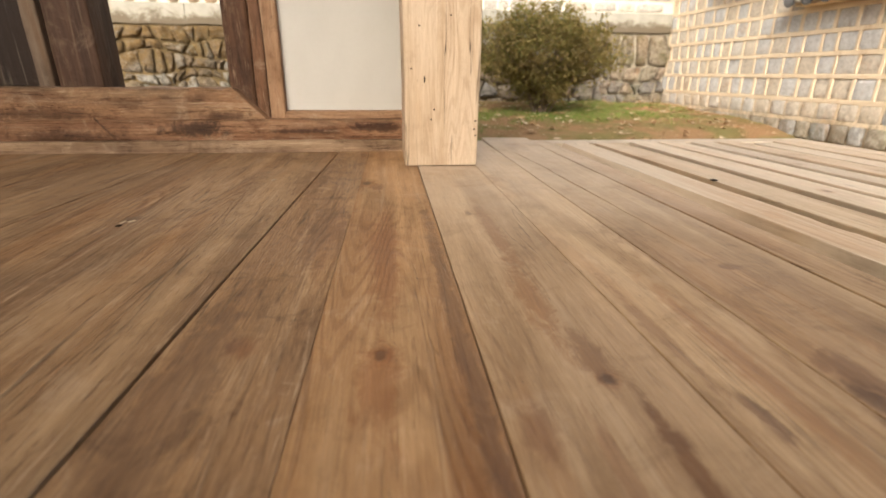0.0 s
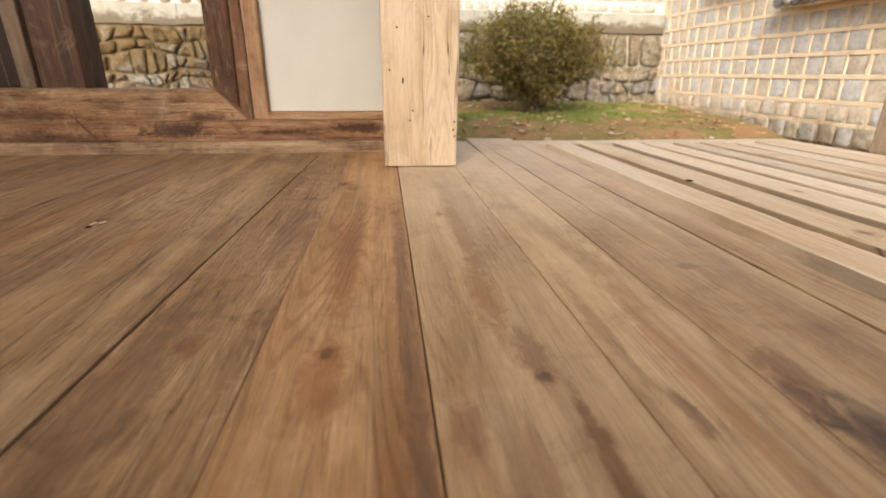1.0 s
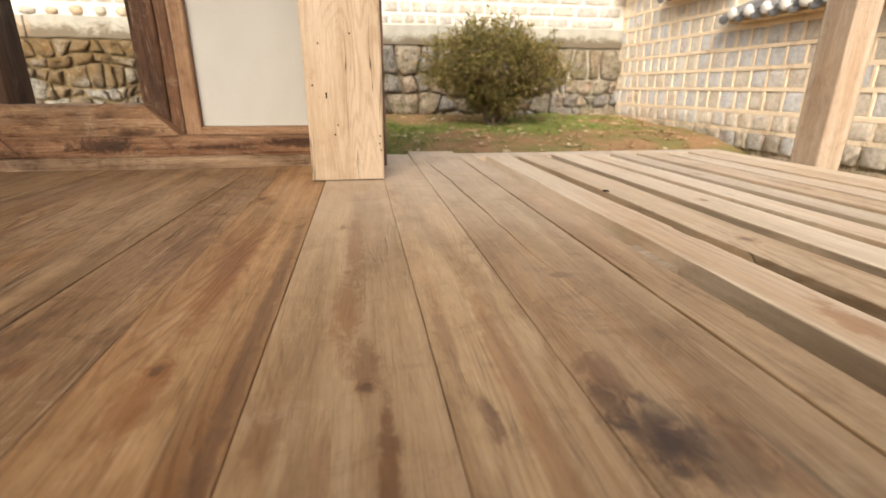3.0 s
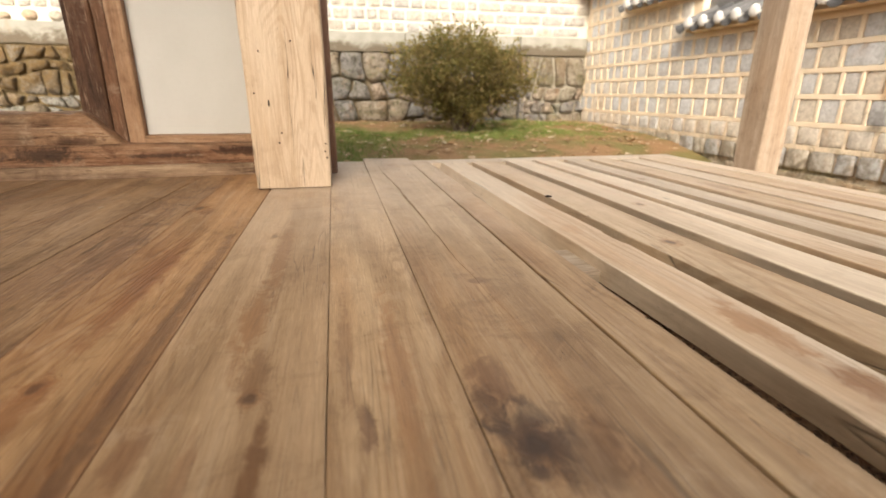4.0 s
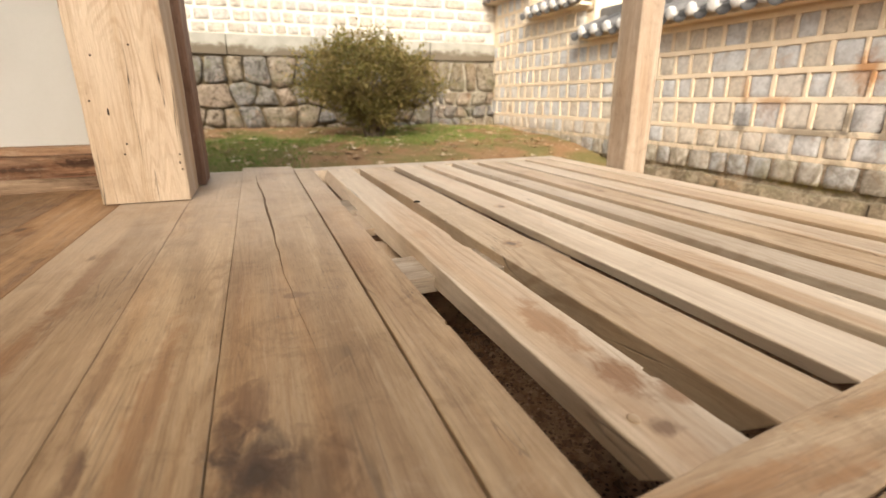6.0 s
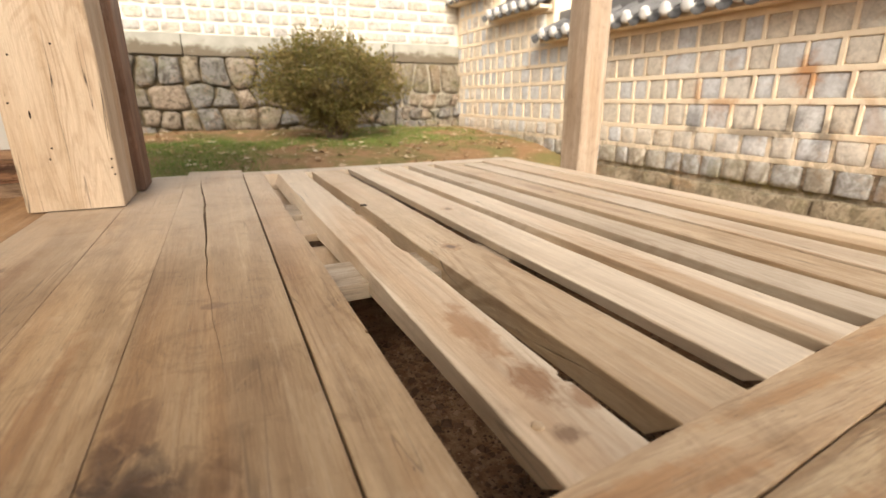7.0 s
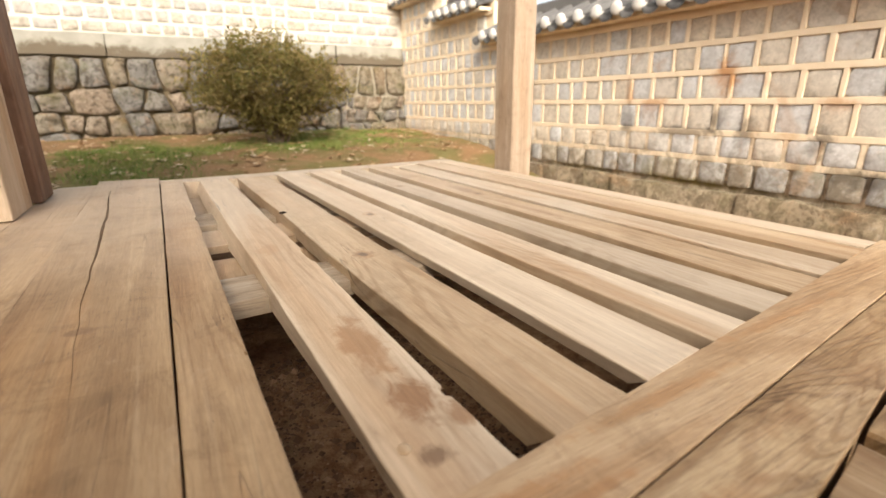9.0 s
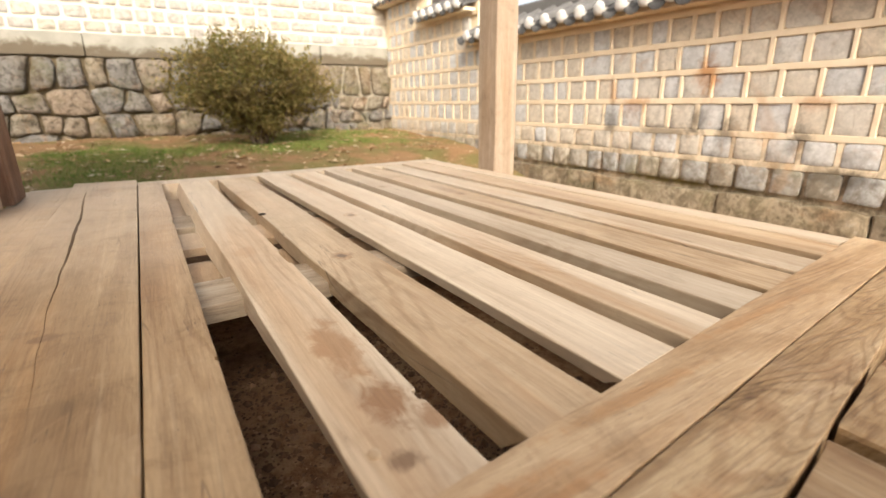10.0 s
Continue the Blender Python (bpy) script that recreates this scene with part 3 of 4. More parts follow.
def plank_bm(left, right, y0, y1, top, thick, seed, uneven=0.0025, bevel=0.004, skew0=0.0, skew1=0.0, slant=0.0, crack=None, notches=(), rise1=0.0, rise_len=0.3, warp=0.0015, inset=0.003, flare=0.0):
    """A plank along y. left and right: its edges' x at y0 and y1. crack: points (y, x, half width) of an open split;
    notches: (y, half length, depth, side) broken out of an edge; slant: how far the near end is cut back below; rise1: how far the far end lifts; flare: how far the left side spreads outwards below."""
    step = 0.045
    ys = [y0 + (y1 - y0) * i / max(4, round((y1 - y0) / step)) for i in range(max(4, round((y1 - y0) / step)) + 1)]
    for ny, nl, nd, side in notches:
        ys += [ny - nl, ny - nl * 0.6, ny + nl * 0.75, ny + nl]
    ys = sorted(set(round(v, 4) for v in ys if y0 <= v <= y1))
    ys = [ys[0], ys[0] + 0.002] + [v for v in ys[1:-1] if ys[0] + 0.01 < v < ys[-1] - 0.01] + [ys[-1] - 0.003, ys[-1]]
    rows = []
    for i, y in enumerate(ys):
        f = (y - y0) / (y1 - y0)
        xl = left[0] + (left[1] - left[0]) * f + wob(y, seed, 2.3) * uneven + wob(y, seed + 3, 13) * uneven * 0.5
        xr = right[0] + (right[1] - right[0]) * f + wob(y, seed + 5, 2.3) * uneven + wob(y, seed + 9, 13) * uneven * 0.5
        for ny, nl, nd, side in notches:
            d = abs(y - ny) / nl
            if d < 0.99:
                cut = nd * (1 if d < 0.8 else 0.5) * (0.8 + 0.4 * wob(y, seed, 60))
                if side == "r":
                    xr -= cut
                else:
                    xl += cut
        b = bevel * (1 + 0.5 * wob(y, seed + 1, 9))
        low = 0.0002 if i in (0, len(ys) - 1) else 0.0
        tz = top + wob(y, seed + 2, 1.5) * warp - low
        tz += rise1 * max(0.0, (y - (y1 - rise_len)) / rise_len) ** 1.5
        ins = [xl + (xr - xl) * k for k in (0.2, 0.5, 0.8)]
        tops = [(x, tz + wob(y * 2 + x * 9, seed + 4, 2) * warp * 0.7) for x in ins]
        if crack:
            cx, cw = None, 0.0
            for (ya, xa, wa), (yb, xb, wb) in zip(crack, crack[1:]):
                if ya <= y <= yb:
                    k = (y - ya) / (yb - ya)
                    cx, cw = xa + (xb - xa) * k, wa + (wb - wa) * k
            if cx is None:
                cx = crack[0][1] if y < crack[0][0] else crack[-1][1]
            cw = cw * (1 + 0.6 * wob(y, seed, 21))
            cx += wob(y, seed + 8, 11) * 0.004 if cw else 0
            deep = min(0.02, cw * 6)
            tops = [((xl + cx) / 2, tz), (cx - cw - 0.0002, tz), (cx, tz - deep), (cx + cw + 0.0002, tz), ((cx + xr) / 2, tz)]
        ring = [(xl + inset - flare * smooth(y, 0.35, 1.5), top - thick), (xl, tz - b * 1.3), (xl + b * 0.35, tz - b * 0.35), (xl + b * 1.3, tz)] + tops
        ring += [(xr - b * 1.3, tz), (xr - b * 0.35, tz - b * 0.35), (xr, tz - b * 1.3), (xr - inset, top - thick)]
        pts = []
        for x, z in ring:
            yy = y
            if i <= 1:
                yy += skew0 * (x - left[0])
                if z < top - thick * 0.5:
                    yy += slant
            elif i >= len(ys) - 2:
                yy += skew1 * (x - left[1]) + 0.004 * wob(x, seed, 30)
            pts.append((x, yy, z))
        rows.append(pts)
    bm = bmesh.new()
    vs = [[bm.verts.new(p) for p in r] for r in rows]
    n = len(vs[0])
    for a, c in zip(vs, vs[1:]):
        for j in range(n):
            bm.faces.new((a[j], a[(j + 1) % n], c[(j + 1) % n], c[j]))
    bm.faces.new(list(reversed(vs[0])))
    bm.faces.new(vs[-1])
    bmesh.ops.recalc_face_normals(bm, faces=bm.faces[:])
    return bm


def post_bm(x0, x1, y0, y1, z0, z1, seed, bevel=0.006, uneven=0.004):
    """A hewn square post with softened, uneven corners."""
    bm = bmesh.new()
    rows = []
    n = max(4, round((z1 - z0) / 0.05))
    for i in range(n + 1):
        z = z0 + (z1 - z0) * i / n
        b = bevel * (1.3 + 0.7 * wob(z, seed, 8))
        e = [wob(z, seed + k, 3) * uneven for k in range(4)]
        a0, a1, c0, c1 = x0 + e[0], x1 + e[1], y0 + e[2], y1 + e[3]
        q = b * 0.3
        rows.append([bm.verts.new((x, y, z)) for x, y in ((a0 + b, c0), (a1 - b, c0), (a1 - q, c0 + q), (a1, c0 + b), (a1, c1 - b), (a1 - q, c1 - q), (a1 - b, c1), (a0 + b, c1), (a0 + q, c1 - q), (a0, c1 - b), (a0, c0 + b), (a0 + q, c0 + q))])
    for a, c in zip(rows, rows[1:]):
        for j in range(12):
            bm.faces.new((a[j], a[(j + 1) % 12], c[(j + 1) % 12], c[j]))
    bm.faces.new(list(reversed(rows[0])))
    bm.faces.new(rows[-1])
    return bm


def tube(verts, faces, pts, radii, sides=6):
    """Adds a tapered tube along pts to the lists."""
    base = len(verts)
    for i, p in enumerate(pts):
        d = (Vector(pts[min(i + 1, len(pts) - 1)]) - Vector(pts[max(i - 1, 0)])).normalized()
        a = d.orthogonal().normalized()
        b = d.cross(a)
        for k in range(sides):
            w = 2 * math.pi * k / sides
            verts.append(Vector(p) + (a * math.cos(w) + b * math.sin(w)) * radii[i])
    for i in range(len(pts) - 1):
        for k in range(sides):
            q = base + i * sides
            faces.append((q + k, q + (k + 1) % sides, q + sides + (k + 1) % sides, q + sides + k))


# ---- ground ----
def smooth(a, lo, hi):
    t = min(1.0, max(0.0, (a - lo) / (hi - lo)))
    return t * t * (3 - 2 * t)


def ground_z(x, y):
    z = -0.43 - 0.14 * smooth(x, 2.4, 3.2) * (1 - smooth(y, 3.6, 5.2)) + 0.10 * smooth(y, -0.5, 0.5) * (1 - smooth(y, 2.2, 4.0)) * (1 - smooth(x, 2.1, 3.0))
    z += 0.27 * smooth(y, 3.2, 6.0) + 0.06 * smooth(y, 6.0, 7.4)
    z += 0.03 * noise.noise((x * 0.9, y * 0.9, 3)) + 0.012 * noise.noise((x * 4, y * 4, 1))
    return z


def ground():
    xs = [-300, -80, -30, -12] + [-6 + 0.125 * i for i in range(97)] + [8, 14, 30, 80, 300]
    ys = [-300, -80, -30, -10] + [-2 + 0.125 * i for i in range(85)] + [10, 14, 30, 80, 300]
    verts = [(x, y, ground_z(x, y)) for y in ys for x in xs]
    n = len(xs)
    faces = [(j * n + i, j * n + i + 1, (j + 1) * n + i + 1, (j + 1) * n + i) for j in range(len(ys) - 1) for i in range(n - 1)]
    return tagged(data_mesh("ground", verts, faces, soil, smooth=True), "bare brown soil and thin mossy lawn around the porch", "ground", kind="structure")


ground()

# ---- porch floor ----
floor = thing("floor", (0.7, 1.0, -0.06), "old weathered wooden porch floor of wide worn boards", "floor", kind="structure")
DECK_NEAR = -1.3
# close-laid boards: left x near/far, right x near/far, far end, material, crack, lift
boards = (
    (-1.52, -1.50, -1.061, -1.029, 2.14, wood_left), (-1.060, -1.028, -0.699, -0.521, 2.14, wood_left), (-0.698, -0.520, -0.1738, -0.0060, 2.14, wood_left),
    (-0.1685, -0.0015, 0.05675, 0.11125, 2.14, wood_brown), (0.0570, 0.1115, 0.2633, 0.2782, 2.14, wood_orange), (0.2648, 0.2793, 0.4684, 0.4695, 2.0, wood_tan),
    (0.4692, 0.4702, 0.6104, 0.6145, 2.335, wood_mid),
)
for k, (a0, a1, b0, b1, end, mat) in enumerate(boards):
    part("board", plank_bm((a0, a1), (b0, b1), DECK_NEAR, end, 0.002 * wob(k, 4.4, 1.7), 0.045, k + 1, uneven=0.0009, bevel=0.0014), mat, floor)
part("board", plank_bm((0.611, 0.615), (0.8312, 0.8226), DECK_NEAR, 2.43, 0.0015, 0.045, 11, uneven=0.0008, bevel=0.0016, rise1=0.012, rise_len=0.5, skew1=-0.1,
                       crack=((0.55, 0.735, 0.0), (0.95, 0.705, 0.0005), (1.2, 0.70, 0.0024), (1.5, 0.692, 0.0036), (1.75, 0.688, 0.0028), (1.95, 0.672, 0.0018), (2.2, 0.668, 0.0))), wood_mid, floor, "wide board with a long open crack")
part("board", plank_bm((0.8335, 0.8264), (0.915, 0.906), DECK_NEAR, 2.36, 0.003, 0.045, 12, uneven=0.0008, bevel=0.0016,
                       notches=((0.645, 0.006, 0.004, "r"), (1.5, 0.03, 0.005, "r"))), wood_mid, floor)

# spaced planks
planks = ((0.985, 0.968, 1.090, 1.077), (1.140, 1.114, 1.256, 1.240), (1.296, 1.281, 1.412, 1.394), (1.452, 1.431, 1.548, 1.536),
          (1.600, 1.580, 1.700, 1.668), (1.722, 1.720, 1.838, 1.826), (1.862, 1.861, 1.968, 1.966), (2.000, 1.995, 2.105, 2.098))


def bordered(x):
    return 0.317 + 0.106 * (x - 1.025)


for k, (a0, a1, b0, b1) in enumerate(planks):
    cuts = {0: ((0.448, 0.012, 0.007, "r"), (1.02, 0.05, 0.006, "r"))}.get(k, ())
    part("plank", plank_bm((a0, a1), (b0, b1), bordered(a0) - 0.0005, 2.272, 0.003 * wob(k, 2.2, 1.3), 0.045 if k < 2 else 0.022 if k == 2 else 0.031, 20 + k, uneven=0.004, bevel=0.0022, skew0=0.106, slant=0.045 if k < 2 else 0.028, notches=cuts, warp=0.002, inset=0.010 if k == 0 else 0.004 if k < 3 else -0.002, flare=0.026 if k == 0 else 0.0), wood_plank_tan if k in (1, 5, 7) else wood_plank, floor)
part("plank", plank_bm((2.128, 2.125), (2.205, 2.215), 0.44, 2.272, 0.0, 0.06, 31, uneven=0.004, bevel=0.006), wood_plank, floor)


def cross_beam(name, x0, x1, ya, yb, s0, s1, top, thick, seed, mat, uneven=0.002, label=""):
    """A board that lies across the planks. ya, yb: its edges' y at x0; s0, s1: their slopes."""
    bm = plank_bm((-yb, -(yb + s1 * (x1 - x0))), (-ya, -(ya + s0 * (x1 - x0))), x0, x1, top, thick, seed, uneven=uneven, bevel=0.0009)
    for v in bm.verts:
        v.co = Vector((v.co.y, -v.co.x, v.co.z))
    bmesh.ops.recalc_face_normals(bm, faces=bm.faces[:])
    return part(name, bm, mat, floor, label)


cross_beam("border_board", 0.925, 2.225, 0.2235, 0.306, 0.098, 0.106, 0.0, 0.07, 41, wood_border, uneven=0.0012)
cross_beam("border_board", 0.925, 2.225, 0.122, 0.2205, 0.135, 0.098, -0.0015, 0.07, 42, wood_swirl, uneven=0.003, label="border board with swirling figured grain")
cross_beam("edge_beam", 0.48, 2.23, 2.277, 2.385, 0.0, 0.0, -0.003, 0.09, 43, wood_plank)
cross_beam("joist", 0.86, 2.2, 0.885, 1.025, 0.02, 0.02, -0.024, 0.032, 44, wood_joist)
cross_beam("joist", 0.86, 2.2, 1.56, 1.73, 0.0, 0.0, -0.034, 0.05, 45, wood_joist)
cross_beam("infill_board", 0.89, 2.2, 1.33, 1.50, 0.0, 0.0, -0.038, 0.02, 46, wood_tan, uneven=0.006)
outer = (0.925, 1.065, 1.075, 1.235, 1.245, 1.395, 1.415, 1.60, 1.61, 1.79, 1.80, 1.99, 2.0, 2.21)
for k in range(0, len(outer), 2):
    far = 0.117 + 0.135 * (outer[k] - 0.925)
    part("outer_board", plank_bm((outer[k], outer[k]), (outer[k + 1], outer[k + 1]), DECK_NEAR, far, -0.006 - 0.003 * (k % 3), 0.045, 60 + k, uneven=0.004, bevel=0.005, skew1=0.135), wood_swirl if k % 4 else wood_mid, floor)
# bearers and fascia below the boards
for k, yy in enumerate((-1.2, -0.35, 0.1, 1.25, 2.0)):
    part("bearer", box_bm(-1.5, 2.2 if yy < 0.2 else 0.84, yy - 0.05, yy + 0.05, -0.17, -0.05, 0.006), wood_joist, floor)
part("fascia", box_bm(0.86, 0.90, -1.2, 2.3, -0.2, -0.05, 0.004), wood_joist, floor)
# a round log below the first gap
lv, lf = [], []
tube(lv, lf, [(0.90, 1.24, -0.11), (1.5, 1.25, -0.11), (2.2, 1.27, -0.115)], [0.06, 0.06, 0.06], 14)
data_mesh("log_bearer", lv, lf, wood_tan, floor, smooth=True)
part("infill_board", box_bm(0.905, 2.2, 1.76, 2.27, -0.095, -0.068, 0.004, 0.002, 8, 3.0), wood_tan, floor)


def knot_bump(x, y, z, r):
    bm = bmesh.new()
    bmesh.ops.create_uvsphere(bm, u_segments=12, v_segments=8, radius=1)
    for v in bm.verts:
        v.co = Vector((x + v.co.x * r * (1 + 0.2 * noise.noise(v.co * 2)), y + v.co.y * r * 1.2, z + v.co.z * r * 0.25))
    return bm


# dark domes put in the shade of a plank-edge notch and of a gouge with lifted splinters in a close-laid board
part("notch_shade", knot_bump(1.131, 1.463, -0.0005, 0.011), hole_dark, floor, smooth=True)
part("gouge", knot_bump(-0.352, 1.148, 0.0005, 0.006), hole_dark, floor, smooth=True)
for gx, gy, turned in ((-0.338, 1.172, 0.5), (-0.352, 1.165, 1.1), (-0.141, 1.553, 0.8)):
    bm = box_bm(-0.007, 0.007, -0.0022, 0.0022, 0.0, 0.003, 0.0008)
    bmesh.ops.transform(bm, matrix=Matrix.Translation((gx, gy, 0.0005)) @ Matrix.Rotation(turned, 4, "Z") @ Matrix.Rotation(-0.12, 4, "Y"), verts=bm.verts[:])
    part("splinter", bm, wood_plank, floor, "pale lifted splinter")
part("knot", knot_bump(1.007, 0.386, 0.001, 0.0065), wood_plank_tan, floor, smooth=True)

# ---- posts ----
def wooden_post(x0, x1, y0, y1, z0, z1, mat, label, seed, holes=()):
    t = thing("wooden_post", ((x0 + x1) / 2, (y0 + y1) / 2, z0), label, "post")
    part("shaft", post_bm(x0, x1, y0, y1, z0, z1, seed), mat, t)
    for hx, hz, hr in holes:
        bm = bmesh.new()
        bmesh.ops.create_cone(bm, cap_ends=True, segments=8, radius1=hr, radius2=hr * 0.8, depth=0.004)
        for v in bm.verts:
            v.co = Vector((hx + v.co.x * (0.55 if hr > 0.004 else 1), y0 - 0.0005 + v.co.z * 0.4, hz + v.co.y * (2.2 if hr > 0.004 else 1)))
        part("nail_hole", bm, hole_dark, t)
    return t


wooden_post(0.236, 0.474, 1.735, 1.985, 0.004, 2.95, wood_post, "pale bare square wooden post standing on the porch floor", 3,
            ((0.30, 0.27, 0.005), (0.26, 0.30, 0.003), (0.33, 0.18, 0.003), (0.46, 0.12, 0.003), (0.463, 0.145, 0.003), (0.464, 0.10, 0.003), (0.32, 0.15, 0.003), (0.38, 0.45, 0.003), (0.285, 0.42, 0.003)))
wooden_post(0.29, 0.497, 2.005, 2.20, 0.006, 2.95, wood_rear, "reddish brown wooden post behind the pale post", 5)
wooden_post(2.234, 2.352, 1.80, 1.935, ground_z(2.3, 1.87) - 0.02, 2.95, wood_post_dim, "pale slim square wooden post at the edge of the porch", 8)
wooden_post(-1.03, -0.875, 2.215, 2.38, 0.2, 2.95, wood_shade, "dark brown square post beside the open doorway", 12)

# ---- doorway and panel wall ----
door = thing("door_1", (-0.4, 2.2, 0.0), "old doorway with a worn dark timber threshold and paper side panel", "doorway", kind="structure")
part("base_strip", box_bm(-3.0, 0.288, 2.082, 2.13, -0.012, 0.042, 0.005, 0.003, 60, 1.0), wood_strip, door)
part("lower_beam", box_bm(-3.0, 0.288, 2.10, 2.33, 0.040, 0.118, 0.007, 0.005, 70, 2.0), wood_sill, door)
bm = box_bm(-3.0, -0.27, 2.106, 2.34, 0.114, 0.228, 0.009, 0.007, 80, 4.0)
for v in bm.verts:
    if v.co.x > -0.45:
        v.co.x -= (v.co.z - 0.118) * 0.95 * smooth(v.co.x, -0.45, -0.28)
part("threshold", bm, wood_thresh, door, "worn threshold beam with a slanted end")
part("jamb", post_bm(-0.405, -0.315, 2.165, 2.34, 0.116, 2.95, 17, 0.008, 0.008), wood_jamb, door, "dark stained jamb")
part("jamb_lining", post_bm(-0.313, -0.2685, 2.172, 2.34, 0.116, 2.95, 18, 0.005, 0.006), wood_jamb, door)
part("panel_stile", post_bm(-0.263, -0.207, 2.155, 2.21, 0.117, 2.95, 19, 0.004, 0.003), wood_frame, door)
part("panel_rail", box_bm(-0.206, 0.288, 2.14, 2.21, 0.117, 0.146, 0.004, 0.004, 20, 5.0), wood_rail, door)
part("paper_panel", box_bm(-0.206, 0.288, 2.185, 2.197, 0.147, 2.95, 0.001), paper, door, "plain off-white paper panel")
bm = box_bm(-0.05, 0.05, -0.003, 0.003, -0.002, 0.002, 0.001)
bmesh.ops.transform(bm, matrix=Matrix.Translation((-0.845, 2.1, 0.085)) @ Matrix.Rotation(radians(90), 4, "X") @ Matrix.Rotation(radians(-52), 4, "Z"), verts=bm.verts[:])
part("gouge", bm, wood_jamb, door, "dark gouge cut into the beam")
part("door_stud", post_bm(-1.092, -1.036, 2.20, 2.25, 0.229, 2.95, 23, 0.004, 0.002), wood_stud, door)
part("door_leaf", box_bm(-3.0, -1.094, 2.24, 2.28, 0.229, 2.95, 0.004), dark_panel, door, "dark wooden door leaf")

# ---- roof over the porch, out of view, its extent set to shade the doorway ----
ceiling = tagged(part("ceiling", box_bm(-3.6, 0.75, -1.6, 2.35, 2.96, 3.08, 0.0), wood_roof, None), "dark timber underside of the unseen porch roof, sized for its shade", "ceiling", kind="structure")
tagged(part("wall_west", box_bm(-3.2, -3.05, -1.65, 2.4, -0.4, 2.95, 0.0), plaster_white, None), "plain plastered wall closing the porch", "wall", kind="structure")

# unseen screen, added to keep part of the sun off the near boards
tagged(part("wall_south", box_bm(-3.2, 1.0, -1.80, -1.65, -0.5, 1.8, 0.0), wood_roof, None), "unseen low timber screen added to shade the near floor", "wall", kind="structure")

# ---- east wall of squared stones ----
WALL_X, BACK_Y = 4.40, 7.40


def variants(count, seed):
    """Meshes of a squared stone in a unit box, its face towards -x."""
    out = []
    rr = random.Random(seed)
    for k in range(count):
        ring = []
        for cy, cz in ((-1, -1), (1, -1), (1, 1), (-1, 1)):
            c = rr.uniform(0.10, 0.2)
            jy, jz = 1 - rr.uniform(0.0, 0.09), 1 - rr.uniform(0, 0.09)
            a, b = (cy * jy, cz * (jz - c)), (cy * (jy - c), cz * jz)
            ring += [a, b] if cy * cz > 0 else [b, a]
        ring = [(p[0] * 0.5, p[1] * 0.5) for p in ring]
        verts = [(0.5, y, z) for y, z in ring]
        verts += [(-0.30 + rr.uniform(-0.05, 0.05), y, z) for y, z in ring]
        verts += [(-0.44 + rr.uniform(-0.03, 0.03), y * 0.93, z * 0.93) for y, z in ring]
        verts += [(-0.47 + rr.uniform(-0.03, 0.03), y * 0.42, z * 0.42) for y, z in ring[::2]]
        verts += [(-0.48 + rr.uniform(-0.04, 0.04), 0, 0)]
        faces = []
        for lvl in (0, 8):
            faces += [(lvl + j, lvl + 8 + j, lvl + 8 + (j + 1) % 8, lvl + (j + 1) % 8) for j in range(8)]
        for q in range(4):
            o, i0, i1 = 16 + 2 * q, 24 + q, 24 + (q + 1) % 4
            faces += [(o, i0, o + 1), (o + 1, i0, i1), (o + 1, i1, 16 + (2 * q + 2) % 8), (i0, 28, i1)]
        me = bpy.data.meshes.new("stone")
        me.from_pydata(verts, [], faces)
        bm = bmesh.new()
        bm.from_mesh(me)
        bmesh.ops.recalc_face_normals(bm, faces=bm.faces[:])
        bm.to_mesh(me)
        bm.free()
        me.shade_smooth()
        out.append(me)
    return out


def add_box(verts, faces, x0, x1, y0, y1, z0, z1):
    b = len(verts)
    verts += [(x, y, z) for x in (x0, x1) for y in (y0, y1) for z in (z0, z1)]
    faces += [(b, b + 1, b + 3, b + 2), (b + 4, b + 6, b + 7, b + 5), (b, b + 4, b + 5, b + 1), (b + 2, b + 3, b + 7, b + 6), (b, b + 2, b + 6, b + 4), (b + 1, b + 5, b + 7, b + 3)]


def eave_height(y):
    return 0.99 if y < 5.0 else 1.36 if y < 6.2 else 1.74


wall_east = thing("wall_east", (WALL_X + 0.2, 3.0, -0.4), "palace garden wall of squared grey stones in tan mortar", "wall", kind="structure")
wv, wf = [], []
add_box(wv, wf, WALL_X + 0.032, WALL_X + 0.45, -3.0, 5.0, -0.6, 1.05)
add_box(wv, wf, WALL_X + 0.032, WALL_X + 0.45, 5.0, 6.2, -0.6, 1.42)
add_box(wv, wf, WALL_X + 0.032, WALL_X + 0.45, 6.2, BACK_Y + 0.4, -0.6, 1.8)
data_mesh("wall_body", wv, wf, mortar, wall_east)
stone_meshes = variants(10, 5)
low_meshes = variants(8, 6)
for me in stone_meshes:
    me.materials.append(stone_square)
for me in low_meshes:
    me.materials.append(stone_low)
jv, jf = [], []


def strip(horizontal, a0, a1, b0, b1, front, seed):
    """A run of raised pointing with uneven edges, along y or upright."""
    n = max(2, round((a1 - a0) / 0.06))
    base = len(jv)
    for i in range(n + 1):
        a = a0 + (a1 - a0) * i / n
        lo, hi = b0 + 0.004 * wob(a, seed, 17), b1 + 0.004 * wob(a, seed + 3, 17)
        for b, x in ((lo - 0.003, WALL_X + 0.04), (lo + 0.001, front + 0.003), (lo + 0.005, front), (hi - 0.005, front + 0.001 * wob(a, seed, 30)), (hi - 0.001, front + 0.003), (hi + 0.003, WALL_X + 0.04)):
            jv.append((x, a, b) if horizontal else (x, b, a))
    for i in range(n):
        for j in range(5):
            q = base + i * 6 + j
            jf.append((q, q + 1, q + 7, q + 6))


